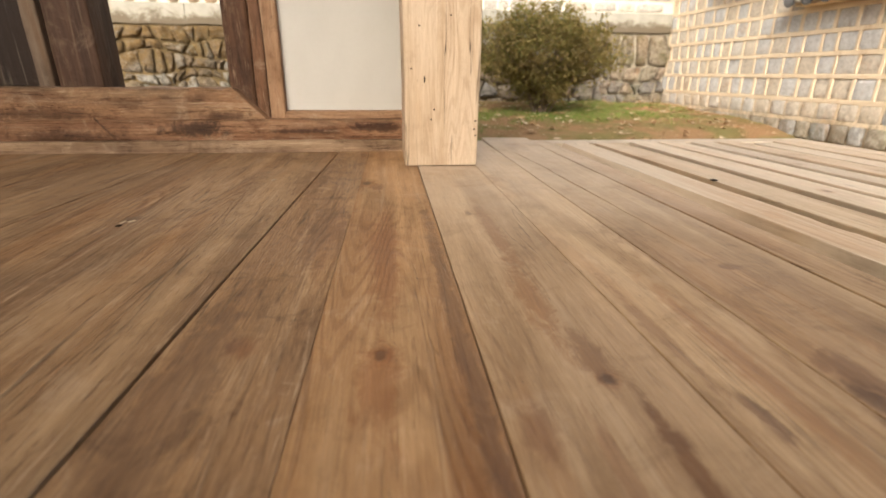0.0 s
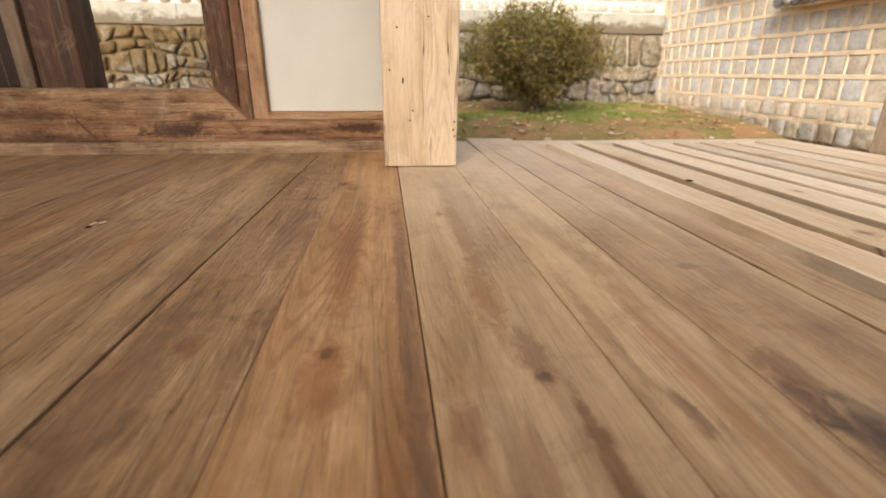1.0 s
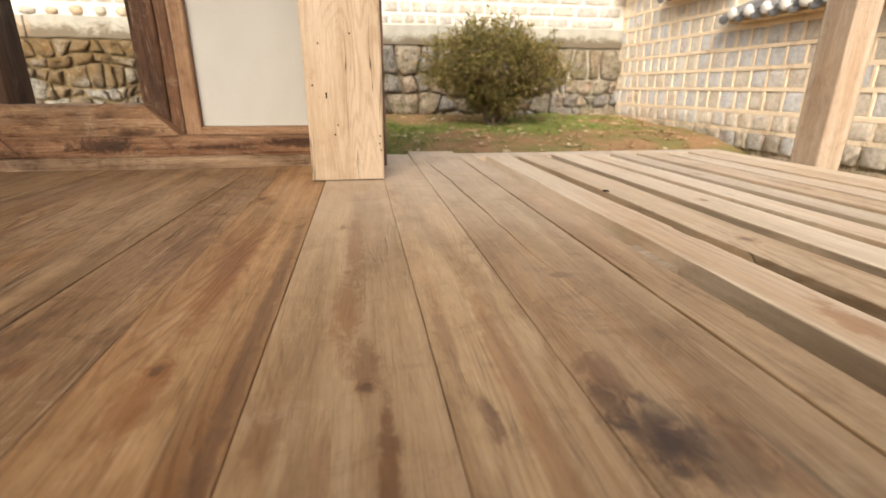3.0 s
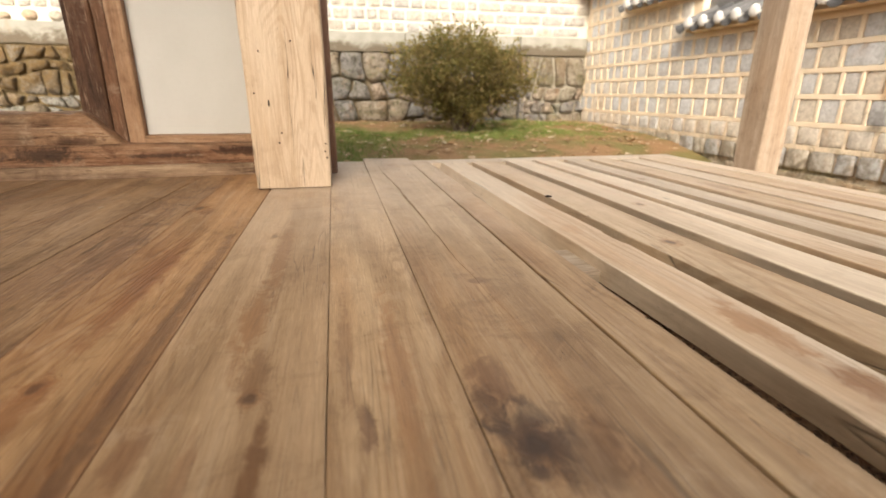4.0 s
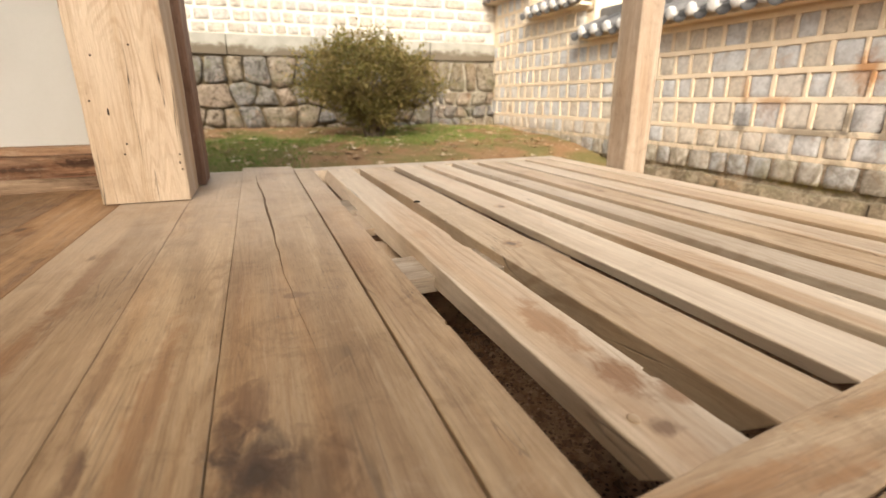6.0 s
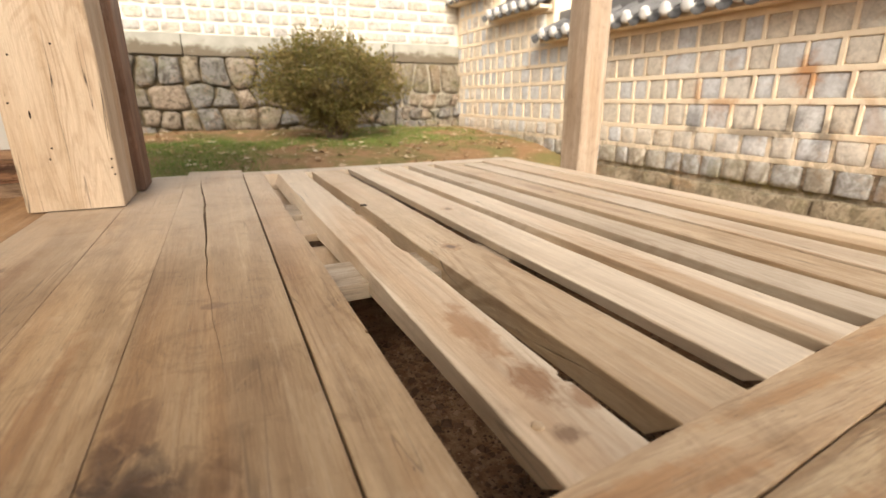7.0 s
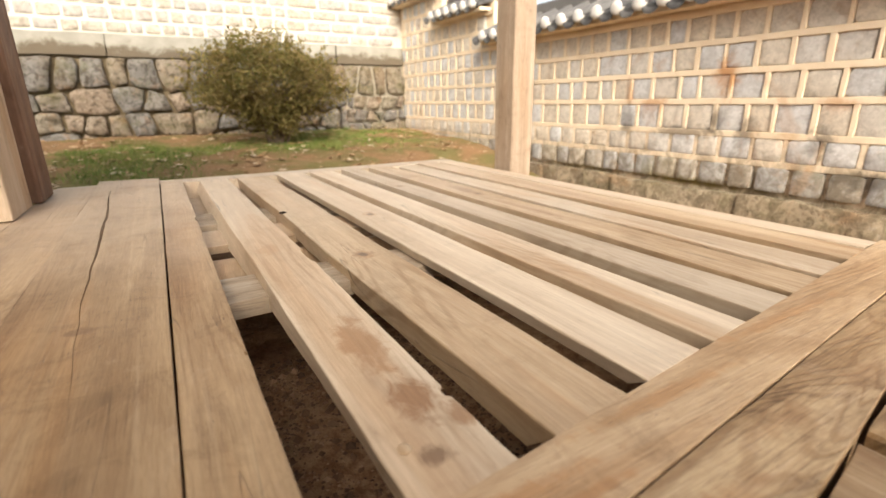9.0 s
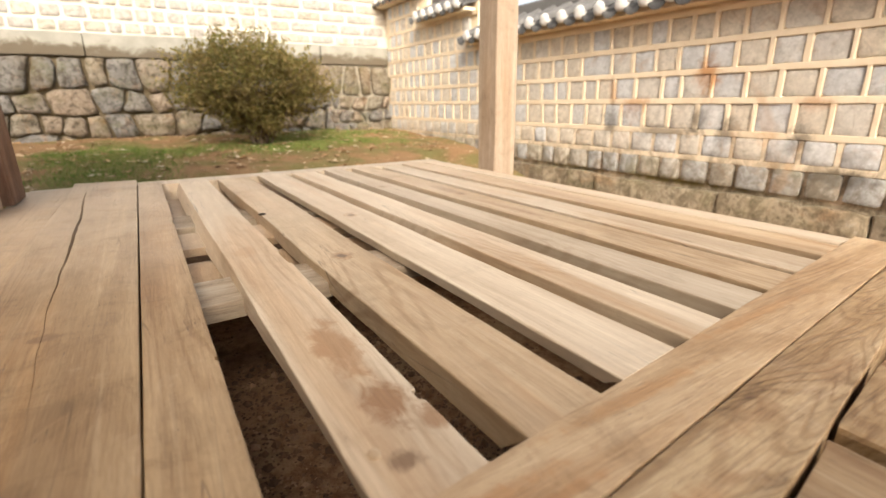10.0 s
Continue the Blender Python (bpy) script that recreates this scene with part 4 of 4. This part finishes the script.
# courses: underside, and the joints of the stretch that lies nearest
COURSES = ((-0.325, (2.814, 2.618, 2.42, 2.238, 2.013, 1.822, 1.601, 1.393, 1.189)), (-0.12, (3.136, 2.92, 2.722, 2.504, 2.288, 2.106, 1.873, 1.664, 1.455, 1.249)),
           (0.068, (3.034, 2.85, 2.625, 2.402, 2.17, 1.947, 1.77, 1.532, 1.33, 1.116)), (0.292, (3.283, 3.128, 2.94, 2.729, 2.484, 2.324, 2.089, 1.853, 1.642, 1.423, 1.201)),
           (0.496, (3.331, 2.988, 2.776, 2.564, 2.369, 2.162, 1.947, 1.73, 1.524, 1.294)), (0.698, ()), (0.902, ()), (1.10, ()), (1.30, ()), (1.50, ()), (1.70, ()))
stones = []
for row, (below, known) in enumerate(COURSES[:-1]):
    above = COURSES[row + 1][0]
    front = WALL_X + 0.010 if row == 0 else WALL_X - 0.002 if row == 1 else WALL_X - 0.005
    joints = sorted(known) if known else [1.7]
    while joints[0] > -2.2:
        joints.insert(0, joints[0] - rng.choice((0.18, 0.19, 0.21, 0.22, 0.24)))
    while joints[-1] < BACK_Y - 0.1:
        joints.append(joints[-1] + rng.choice((0.17, 0.19, 0.2, 0.215, 0.23)))
    for ya, yb in zip(joints, joints[1:]):
        top = eave_height(ya)
        if below + 0.05 > top:
            continue
        if above > top + 0.04:
            strip(True, ya, yb, below + 0.02, top, WALL_X + 0.004, row)
            continue
        gap = rng.uniform(0.013, 0.020)
        stones.append(((ya + yb) / 2, (below + above) / 2, yb - ya - gap * 1.4, above - below - 0.036, row))
        strip(False, below + 0.012, above - 0.012, yb - gap, yb + gap, front + 0.0015, row + yb)
    if row > 0:
        for ya, yb in ((-2.2, 5.0), (5.0, 6.2), (6.2, BACK_Y)):
            if below < eave_height(ya + 0.01):
                strip(True, ya, yb, below - 0.022, below + 0.022, front, row * 3.1)
data_mesh("pointing", jv, jf, mortar, wall_east, "raised tan mortar pointing", kind="stuff")

# footing course of the east wall
fy = -2.2
while fy < 5.6:
    w = rng.uniform(0.5, 1.2)
    gz = ground_z(WALL_X, fy + w / 2)
    if gz < -0.3:
        part("footing_stone", box_bm(WALL_X - 0.035 + rng.uniform(-0.015, 0.015), WALL_X + 0.2, fy, fy + w - 0.004, gz - 0.15, -0.345 + rng.uniform(-0.02, 0.004), 0.014, 0.03, 12, rng.random() * 9), stone_foot, wall_east, smooth=True)
    fy += w

# ---- tiled coping along the east wall ----
def coping(y0, y1, eave, label):
    t = thing("tiled_coping", (WALL_X + 0.2, (y0 + y1) / 2, eave), label, "roof", "stepped copings on the wall")
    x_e, x_r, rise = WALL_X - 0.19, WALL_X + 0.20, 0.20
    bm = bmesh.new()
    sec = ((x_e + 0.02, eave), (x_e + 0.02, eave + 0.025), (x_r, eave + rise), (x_r + 0.4, eave), (x_r, eave + rise - 0.09))
    va = [bm.verts.new((x, y0, z)) for x, z in sec]
    vb = [bm.verts.new((x, y1, z)) for x, z in sec]
    for j in range(5):
        bm.faces.new((va[j], va[(j + 1) % 5], vb[(j + 1) % 5], vb[j]))
    bm.faces.new(va)
    bm.faces.new(list(reversed(vb)))
    bmesh.ops.recalc_face_normals(bm, faces=bm.faces[:])
    part("tile_bed", bm, roof_tile, t)
    part("ridge", box_bm(x_r - 0.09, x_r + 0.09, y0, y1, eave + rise - 0.02, eave + rise + 0.10, 0.02), roof_tile, t)
    part("eave_board", box_bm(x_e + 0.05, WALL_X + 0.02, y0 + 0.01, y1 - 0.01, eave - 0.045, eave - 0.005, 0.004), mortar, t)
    n = max(2, round((y1 - y0) / 0.215))
    first = None
    for i in range(n):
        y = y0 + (i + 0.5) * (y1 - y0) / n
        bm = bmesh.new()
        rings = []
        for s in range(5):
            f = s / 4
            cx, cz = x_e + (x_r - x_e) * f, eave + 0.03 + (rise - 0.03) * f
            rings.append([bm.verts.new((cx, y + math.cos(a) * 0.058, cz + math.sin(a) * 0.058)) for a in [math.pi * k / 8 for k in range(9)]])
        for a, b in zip(rings, rings[1:]):
            for k in range(8):
                bm.faces.new((a[k], a[k + 1], b[k + 1], b[k]))
        cover = part("cover_tile", bm, roof_tile, t, smooth=True)
        bm = bmesh.new()
        for xx, rad in ((x_e + 0.03, 0.054), (x_e - 0.012, 0.056), (x_e - 0.026, 0.044), (x_e - 0.03, 0.018)):
            ring = [bm.verts.new((xx, y + math.cos(2 * math.pi * k / 14) * rad, eave + 0.035 + math.sin(2 * math.pi * k / 14) * rad)) for k in range(14)]
            if xx != x_e + 0.03:
                for k in range(14):
                    bm.faces.new((last[k], last[(k + 1) % 14], ring[(k + 1) % 14], ring[k]))
            last = ring
        bm.faces.new(last)
        bmesh.ops.recalc_face_normals(bm, faces=bm.faces[:])
        part("tile_end", bm, plaster_white, cover, "white plaster plug of the tile", smooth=True)
        bm = bmesh.new()
        ym = y + (y1 - y0) / n / 2
        pts = [(ym + math.cos(a) * 0.085, eave + 0.055 + math.sin(a) * 0.075) for a in [math.pi * (1.12 + 0.76 * k / 6) for k in range(7)]]
        fa = [bm.verts.new((x_e - 0.012, py, pz)) for py, pz in pts] 
        fb = [bm.verts.new((x_e - 0.004, py, pz - 0.035)) for py, pz in pts]
        fc = [bm.verts.new((x_e + 0.2, py, pz + 0.09)) for py, pz in pts]
        for k in range(6):
            bm.faces.new((fa[k], fa[k + 1], fb[k + 1], fb[k]))
            bm.faces.new((fa[k], fc[k], fc[k + 1], fa[k + 1]))
        part("drip_tile", bm, roof_tile, t, smooth=True)
    part("gable_plaster", box_bm(WALL_X - 0.12, WALL_X + 0.15, y1 - 0.012, y1 + 0.01, eave + 0.02, eave + 0.12, 0.004), plaster_white, t)
    return t


coping(-2.2, 5.02, 0.985, "dark grey tiled wall coping with white plaster tile ends")
coping(5.03, 6.22, 1.36, "upper grey tiled wall coping with white plaster tile ends")
coping(6.23, BACK_Y + 0.3, 1.74, "uppermost grey tiled wall coping with white plaster tile ends")

# ---- back wall: rubble below, pale coursed stone above ----
wall_back = thing("wall_north", (0.0, BACK_Y + 0.2, -0.2), "garden retaining wall of boulders below pale coursed stone", "wall", kind="structure")
bv, bf = [], []
add_box(bv, bf, -1.2, 3.42, BACK_Y + 0.05, BACK_Y + 0.5, -0.6, 0.86)
data_mesh("rubble_backing", bv, bf, mortar_dark, wall_back)
bv, bf = [], []
add_box(bv, bf, 3.42, WALL_X + 0.45, BACK_Y + 0.03, BACK_Y + 0.5, -0.6, 0.86)
data_mesh("rubble_backing", bv, bf, mortar_grey, wall_back)
bv, bf = [], []
add_box(bv, bf, -7.0, -1.2, BACK_Y + 0.012, BACK_Y + 0.5, -0.6, 0.86)
data_mesh("rubble_backing", bv, bf, mortar_mossy, wall_back)
bv, bf = [], []
add_box(bv, bf, -7.0, WALL_X + 0.45, BACK_Y + 0.10, BACK_Y + 0.5, 1.127, 3.2)
data_mesh("upper_wall_body", bv, bf, mortar_pale, wall_back)
cx = -7.0
while cx < WALL_X:
    w = rng.uniform(0.7, 1.3)
    part("cap_slab", box_bm(cx, min(cx + w - 0.006, WALL_X + 0.0), BACK_Y - 0.015, BACK_Y + 0.4, 0.862, 1.125, 0.012, 0.014, 6, rng.random() * 9), cap_stone, wall_back)
    cx += w


def rubble(levels, x_from, x_to, sizes, sway, mat):
    """Boulders in rough courses that share jittered corners."""
    for k in range(len(levels) - 1):
        z0, z1 = levels[k], levels[k + 1]
        x = x_from
        lean = rng.uniform(-0.06, 0.06)
        while x < x_to - 0.1:
            w = rng.choice(sizes)
            nl = rng.uniform(-0.055, 0.055)
            x1 = x + w if x + w < x_to - 0.1 else x_to

            def lev(z, xx):
                return z + (sway * noise.noise((xx * 1.9, z * 5, 2)) if -0.2 < z < 0.8 else 0)
            g = rng.uniform(0.005, 0.016)
            corner = [(x + lean + g, lev(z0, x) + g), ((x + x1) / 2, lev(z0, (x + x1) / 2) + g * rng.uniform(0.4, 2)), (x1 + nl - g, lev(z0, x1) + g), (x1 + rng.uniform(-0.02, 0.01) - g, (z0 + z1) / 2),
                      (x1 - nl - g, lev(z1, x1) - g), ((x + x1) / 2, lev(z1, (x + x1) / 2) - g * rng.uniform(0.4, 2)), (x - lean + g, lev(z1, x) - g), (x + rng.uniform(-0.01, 0.02) + g, (z0 + z1) / 2)]
            mx, mz = sum(c[0] for c in corner) / 8, sum(c[1] for c in corner) / 8
            # soften the corners and roughen the outline
            ring = []
            for j, c in enumerate(corner):
                p0, p1 = corner[j - 1], corner[(j + 1) % 8]
                s = rng.uniform(0.03, 0.16) if j % 2 == 0 else 0.0
                q = (c[0] + (p0[0] + p1[0] - 2 * c[0]) * s, c[1] + (p0[1] + p1[1] - 2 * c[1]) * s)
                ring.append(q)
                ring.append(((c[0] + p1[0]) / 2 + rng.uniform(-0.012, 0.012), (c[1] + p1[1]) / 2 + rng.uniform(-0.012, 0.012)))
            n = len(ring)
            bulge = rng.uniform(0.0, 0.03)
            verts, faces = [], []
            shells = ((0.12, 1.0, 0), (0.015, 1.0, 0.004), (-0.012 - bulge * 0.5, 0.975, 0.010), (-0.022 - bulge * 0.9, 0.90, 0.016), (-0.026 - bulge, 0.5, 0.03))
            for depth, sh, jit in shells:
                for px, pz in ring:
                    qx, qz = mx + (px - mx) * sh, mz + (pz - mz) * sh
                    verts.append((qx, BACK_Y + depth + jit * 2.4 * noise.noise((qx * 10, qz * 10, x)), qz))
            verts.append((mx, BACK_Y - 0.028 - bulge, mz))
            for l in range(4):
                faces += [(l * n + j, l * n + (j + 1) % n, l * n + n + (j + 1) % n, l * n + n + j) for j in range(n)]
            faces += [(4 * n + j, 4 * n + (j + 1) % n, 5 * n) for j in range(n)]
            data_mesh("boulder", verts, faces, mat, wall_back, smooth=True)
            x = x1
            lean = nl


rubble((-0.28, -0.06, 0.20, 0.48, 0.855), -1.2, 3.42, (0.14, 0.2, 0.24, 0.3, 0.34, 0.4, 0.46), 0.11, stone_rubble)
rubble((-0.24, -0.02, 0.14, 0.30, 0.50, 0.66, 0.855), -5.5, -1.2, (0.10, 0.14, 0.18, 0.24, 0.30), 0.13, stone_mossy)

rubble((-0.24, 0.02, 0.2, 0.42, 0.855), 3.42, WALL_X, (0.12, 0.16, 0.2, 0.26), 0.05, stone_rubble)

# ---- shrub ----
def shrub(cx, cy, half, high):
    base = ground_z(cx, cy)
    t = thing("shrub", (cx, cy, base), "rounded olive-green garden shrub with thin brown stems", "shrub")
    rr = random.Random(21)
    tips = []
    sv, sf = [], []
    for k in range(16):
        a = 2 * math.pi * k / 16 + rr.uniform(-0.2, 0.2)
        reach = rr.uniform(0.2, 0.85) * half
        top = base + high * rr.uniform(0.55, 0.95)
        p0 = Vector((cx + rr.uniform(-0.08, 0.08), cy + rr.uniform(-0.08, 0.08), base - 0.05))
        p3 = Vector((cx + math.cos(a) * reach, cy + math.sin(a) * reach, top))
        p1 = p0.lerp(p3, 0.3) + Vector((-math.cos(a), -math.sin(a), 0.4)) * 0.05
        p2 = p0.lerp(p3, 0.65) + Vector((rr.uniform(-0.05, 0.05), rr.uniform(-0.05, 0.05), 0.04))
        tube(sv, sf, [p0, p1, p2, p3], [0.017, 0.013, 0.008, 0.003], 6)
        for m in range(5):
            q = p1.lerp(p3, rr.uniform(0.1, 0.9))
            e = q + Vector((rr.uniform(-0.3, 0.3), rr.uniform(-0.3, 0.3), rr.uniform(-0.05, 0.3)))
            tube(sv, sf, [q, q.lerp(e, 0.5) + Vector((0, 0, 0.02)), e], [0.006, 0.004, 0.002], 4)
    data_mesh("branching", sv, sf, bark, t, smooth=True, kind="stuff")
    lv, lf = [], []
    for c in range(600):
        while True:
            d = Vector((rr.uniform(-1, 1), rr.uniform(-1, 1), rr.uniform(-1, 1)))
            if 0.25 < d.length < 1:
                break
        rad = d.length ** 0.55 / d.length
        u = d * rad
        lump = 0.80 + 0.36 * noise.noise(u.normalized() * 2.6) + 0.12 * noise.noise(u.normalized() * 6)
        zc = base + high * 0.56
        wide = 1.0 - 0.55 * max(0.0, -u.z) - 0.08 * max(0.0, u.z)
        ctr = Vector((cx + u.x * half * lump * wide, cy + u.y * half * 0.85 * lump * wide, zc + u.z * high * 0.49 * lump))
        if ctr.z < base + 0.1:
            continue
        size = rr.uniform(0.035, 0.085)
        for l in range(38):
            o = ctr + Vector((rr.gauss(0, size), rr.gauss(0, size), rr.gauss(0, size * 0.9)))
            n = Vector((rr.gauss(0, 1), rr.gauss(0, 1), rr.gauss(0.5, 0.8))).normalized()
            a = n.orthogonal().normalized()
            a.rotate(Matrix.Rotation(rr.uniform(0, 6.3), 3, n))
            b = n.cross(a)
            ln, wd = rr.uniform(0.014, 0.032), rr.uniform(0.006, 0.013)
            i = len(lv)
            lv += [o - a * ln, o + b * wd + n * 0.002, o + a * ln, o - b * wd + n * 0.002]
            lf.append((i, i + 1, i + 2, i + 3))
    for c in range(260):
        d = Vector((rr.gauss(0, 1), rr.gauss(0, 1), rr.gauss(0.25, 1))).normalized()
        lump = 0.84 + 0.36 * noise.noise(d * 2.6)
        wide = 1.0 - 0.55 * max(0.0, -d.z)
        root = Vector((cx + d.x * half * lump * wide, cy + d.y * half * 0.85 * lump * wide, base + high * (0.56 + d.z * 0.47 * lump)))
        if root.z < base + 0.18:
            continue
        way = (d + Vector((0, 0, rr.uniform(0.3, 1.0)))).normalized()
        for l in range(14):
            o = root + way * (0.012 * l) + Vector((rr.gauss(0, 0.014), rr.gauss(0, 0.014), rr.gauss(0, 0.010)))
            n = Vector((rr.gauss(0, 1), rr.gauss(0, 1), rr.gauss(0.5, 0.8))).normalized()
            a = (way + 0.8 * Vector((rr.gauss(0, 1), rr.gauss(0, 1), rr.gauss(0, 1)))).normalized()
            b = n.cross(a).normalized()
            ln, wd = rr.uniform(0.012, 0.026), rr.uniform(0.005, 0.010)
            i = len(lv)
            lv += [o - a * ln, o + b * wd, o + a * ln, o - b * wd]
            lf.append((i, i + 1, i + 2, i + 3))
    data_mesh("foliage", lv, lf, leaf_bush, t, kind="stuff")
    return t


shrub(2.05, 6.0, 0.95, 1.14)


# ---- grass, fallen leaves, pebbles ----
def grass():
    rr = random.Random(5)
    lv, lf = [], []
    tries = 0
    while len(lf) < 26000 and tries < 200000:
        tries += 1
        x, y = rr.uniform(-3.0, 4.3), rr.uniform(2.55, 7.35)
        patch = noise.noise((x * 0.8, y * 0.8, 4)) + 0.5 * noise.noise((x * 2.6, y * 2.6, 8))
        near = math.exp(-(((x - 2.7) / 1.1) ** 2 + ((y - 6.0) / 0.7) ** 2)) + 0.6 * math.exp(-(((x - 0.6) / 1.2) ** 2 + ((y - 5.6) / 0.9) ** 2))
        if patch * 0.8 + near * 1.0 < 0.45 + rr.uniform(-0.15, 0.2):
            continue
        z = ground_z(x, y)
        a = rr.uniform(0, 6.3)
        h, w = rr.uniform(0.015, 0.05), rr.uniform(0.002, 0.004)
        dx, dy = math.cos(a), math.sin(a)
        bx, by = rr.gauss(0, 0.4) * h, rr.gauss(0, 0.4) * h
        i = len(lv)
        lv += [(x - dx * w, y - dy * w, z - 0.004), (x + dx * w, y + dy * w, z - 0.004), (x + bx, y + by, z + h)]
        lf.append((i, i + 1, i + 2))
    return tagged(data_mesh("grass", lv, lf, leaf_grass), "thin patches of short green grass", "grass", kind="stuff")


def litter():
    rr = random.Random(9)
    lv, lf = [], []
    for k in range(3000):
        x, y = rr.uniform(-2.5, 4.25), rr.uniform(2.6, 7.3)
        z = ground_z(x, y) + 0.012
        a, s = rr.uniform(0, 6.3), rr.choice((0.012, 0.016, 0.02, 0.026, 0.034, 0.05))
        ca, sa = math.cos(a), math.sin(a)
        i = len(lv)
        for u, v, h in ((-1, 0, 0.2), (-0.3, 0.55, 0.5), (0.5, 0.5, 0.4), (1, 0, 0.1), (0.5, -0.5, 0.5), (-0.3, -0.55, 0.3)):
            lv.append((x + (u * ca - v * sa) * s, y + (u * sa + v * ca) * s, z + h * s * rr.uniform(0.0, 1.0)))
        lf += [(i, i + 1, i + 2, i + 3), (i, i + 3, i + 4, i + 5)]
    return tagged(data_mesh("fallen_leaves", lv, lf, leaf_dry), "scattered dry pale fallen leaves on the lawn", "leaves", kind="stuff")


def pebbles():
    rr = random.Random(13)
    lv, lf = [], []
    for k in range(7000):
        x, y = (rr.uniform(0.9, 1.5), rr.uniform(0.3, 1.2)) if k < 5000 else (rr.uniform(0.9, 2.2), rr.uniform(0.1, 1.8))
        r = rr.uniform(0.002, 0.005) * (2.8 if rr.random() < 0.08 else 1)
        z = ground_z(x, y) + r * 0.45
        i = len(lv)
        o = [(1, 0, 0), (0, 1, 0), (-1, 0, 0), (0, -1, 0), (0, 0, 0.8), (0, 0, -0.8)]
        turned = rr.uniform(0, 6.3)
        ca, sa = math.cos(turned) * r, math.sin(turned) * r
        lv += [(x + (a * ca - b * sa) * rr.uniform(0.6, 1.3), y + (a * sa + b * ca) * rr.uniform(0.6, 1.3), z + c * r * rr.uniform(0.6, 1.2)) for a, b, c in o]
        lf += [(i + a, i + b, i + 4) for a, b in ((0, 1), (1, 2), (2, 3), (3, 0))] + [(i + b, i + a, i + 5) for a, b in ((0, 1), (1, 2), (2, 3), (3, 0))]
    return tagged(data_mesh("gravel", lv, lf, pebble_mat), "loose brown gravel and crumbs on the soil below the planks", "gravel", kind="stuff")


grass()
litter()
pebbles()

# ---- single stones of the walls ----
stones.sort(key=lambda s: abs(s[0] - 3.0))
rest_v, rest_f = [], []
for k, (y, z, w, h, row) in enumerate(stones):
    me = (low_meshes if row < 1 else stone_meshes)[k % 8]
    proud = 0.010 if row == 0 else 0.004 if row == 1 else rng.uniform(-0.005, 0.002)
    m = Matrix.LocRotScale((WALL_X - proud + 0.026, y, z), Euler((rng.uniform(-0.025, 0.025), 0, 0)), (0.05 if row > 1 else 0.06, w, h))
    if k < 300:
        ob = new("stone", me)
        under(ob, wall_east)
        ob.matrix_basis = m
    else:
        b = len(rest_v)
        rest_v += [m @ v.co for v in me.vertices]
        rest_f += [[b + i for i in p.vertices] for p in me.polygons]
data_mesh("far_stones", rest_v, rest_f, stone_square, wall_east, kind="stuff")

pale_meshes = variants(8, 15)
for me in pale_meshes:
    me.materials.append(stone_pale)
z = 1.15
xx = -4.6
while xx < -1.75:
    w, h = rng.uniform(0.14, 0.24), rng.uniform(0.10, 0.14)
    bm = bmesh.new()
    bmesh.ops.create_icosphere(bm, subdivisions=2, radius=0.5)
    for v in bm.verts:
        q = v.co * (1 + 0.25 * noise.noise(v.co * 2 + Vector((xx, 0, 0))))
        v.co = Vector((xx + w / 2 + q.x * w, BACK_Y + 0.10 + q.y * 0.1, 1.13 + h / 2 + q.z * h))
    part("round_stone", bm, round_mat, wall_back, smooth=True)
    xx += w + rng.uniform(0.05, 0.12)
turn = Matrix.Rotation(radians(90), 4, "Z")
k = 0
while z < 2.1:
    h = 0.125 + rng.uniform(-0.01, 0.01)
    x = -4.6 + rng.uniform(0, 0.2)
    while x < WALL_X - 0.12:
        w = rng.choice((0.14, 0.17, 0.19, 0.22)) if x < 2.6 else rng.choice((0.26, 0.34, 0.42))
        if z < 1.2 and x < -1.85:
            x += w
            continue
        ob = new("pale_stone", pale_meshes[k % 8])
        under(ob, wall_back)
        ob.matrix_basis = Matrix.Translation((x + w / 2, BACK_Y + 0.108, z + h / 2)) @ turn @ Matrix.Diagonal((0.05, w, h, 1))
        x += w + rng.uniform(0.022, 0.034)
        k += 1
    z += h + 0.028
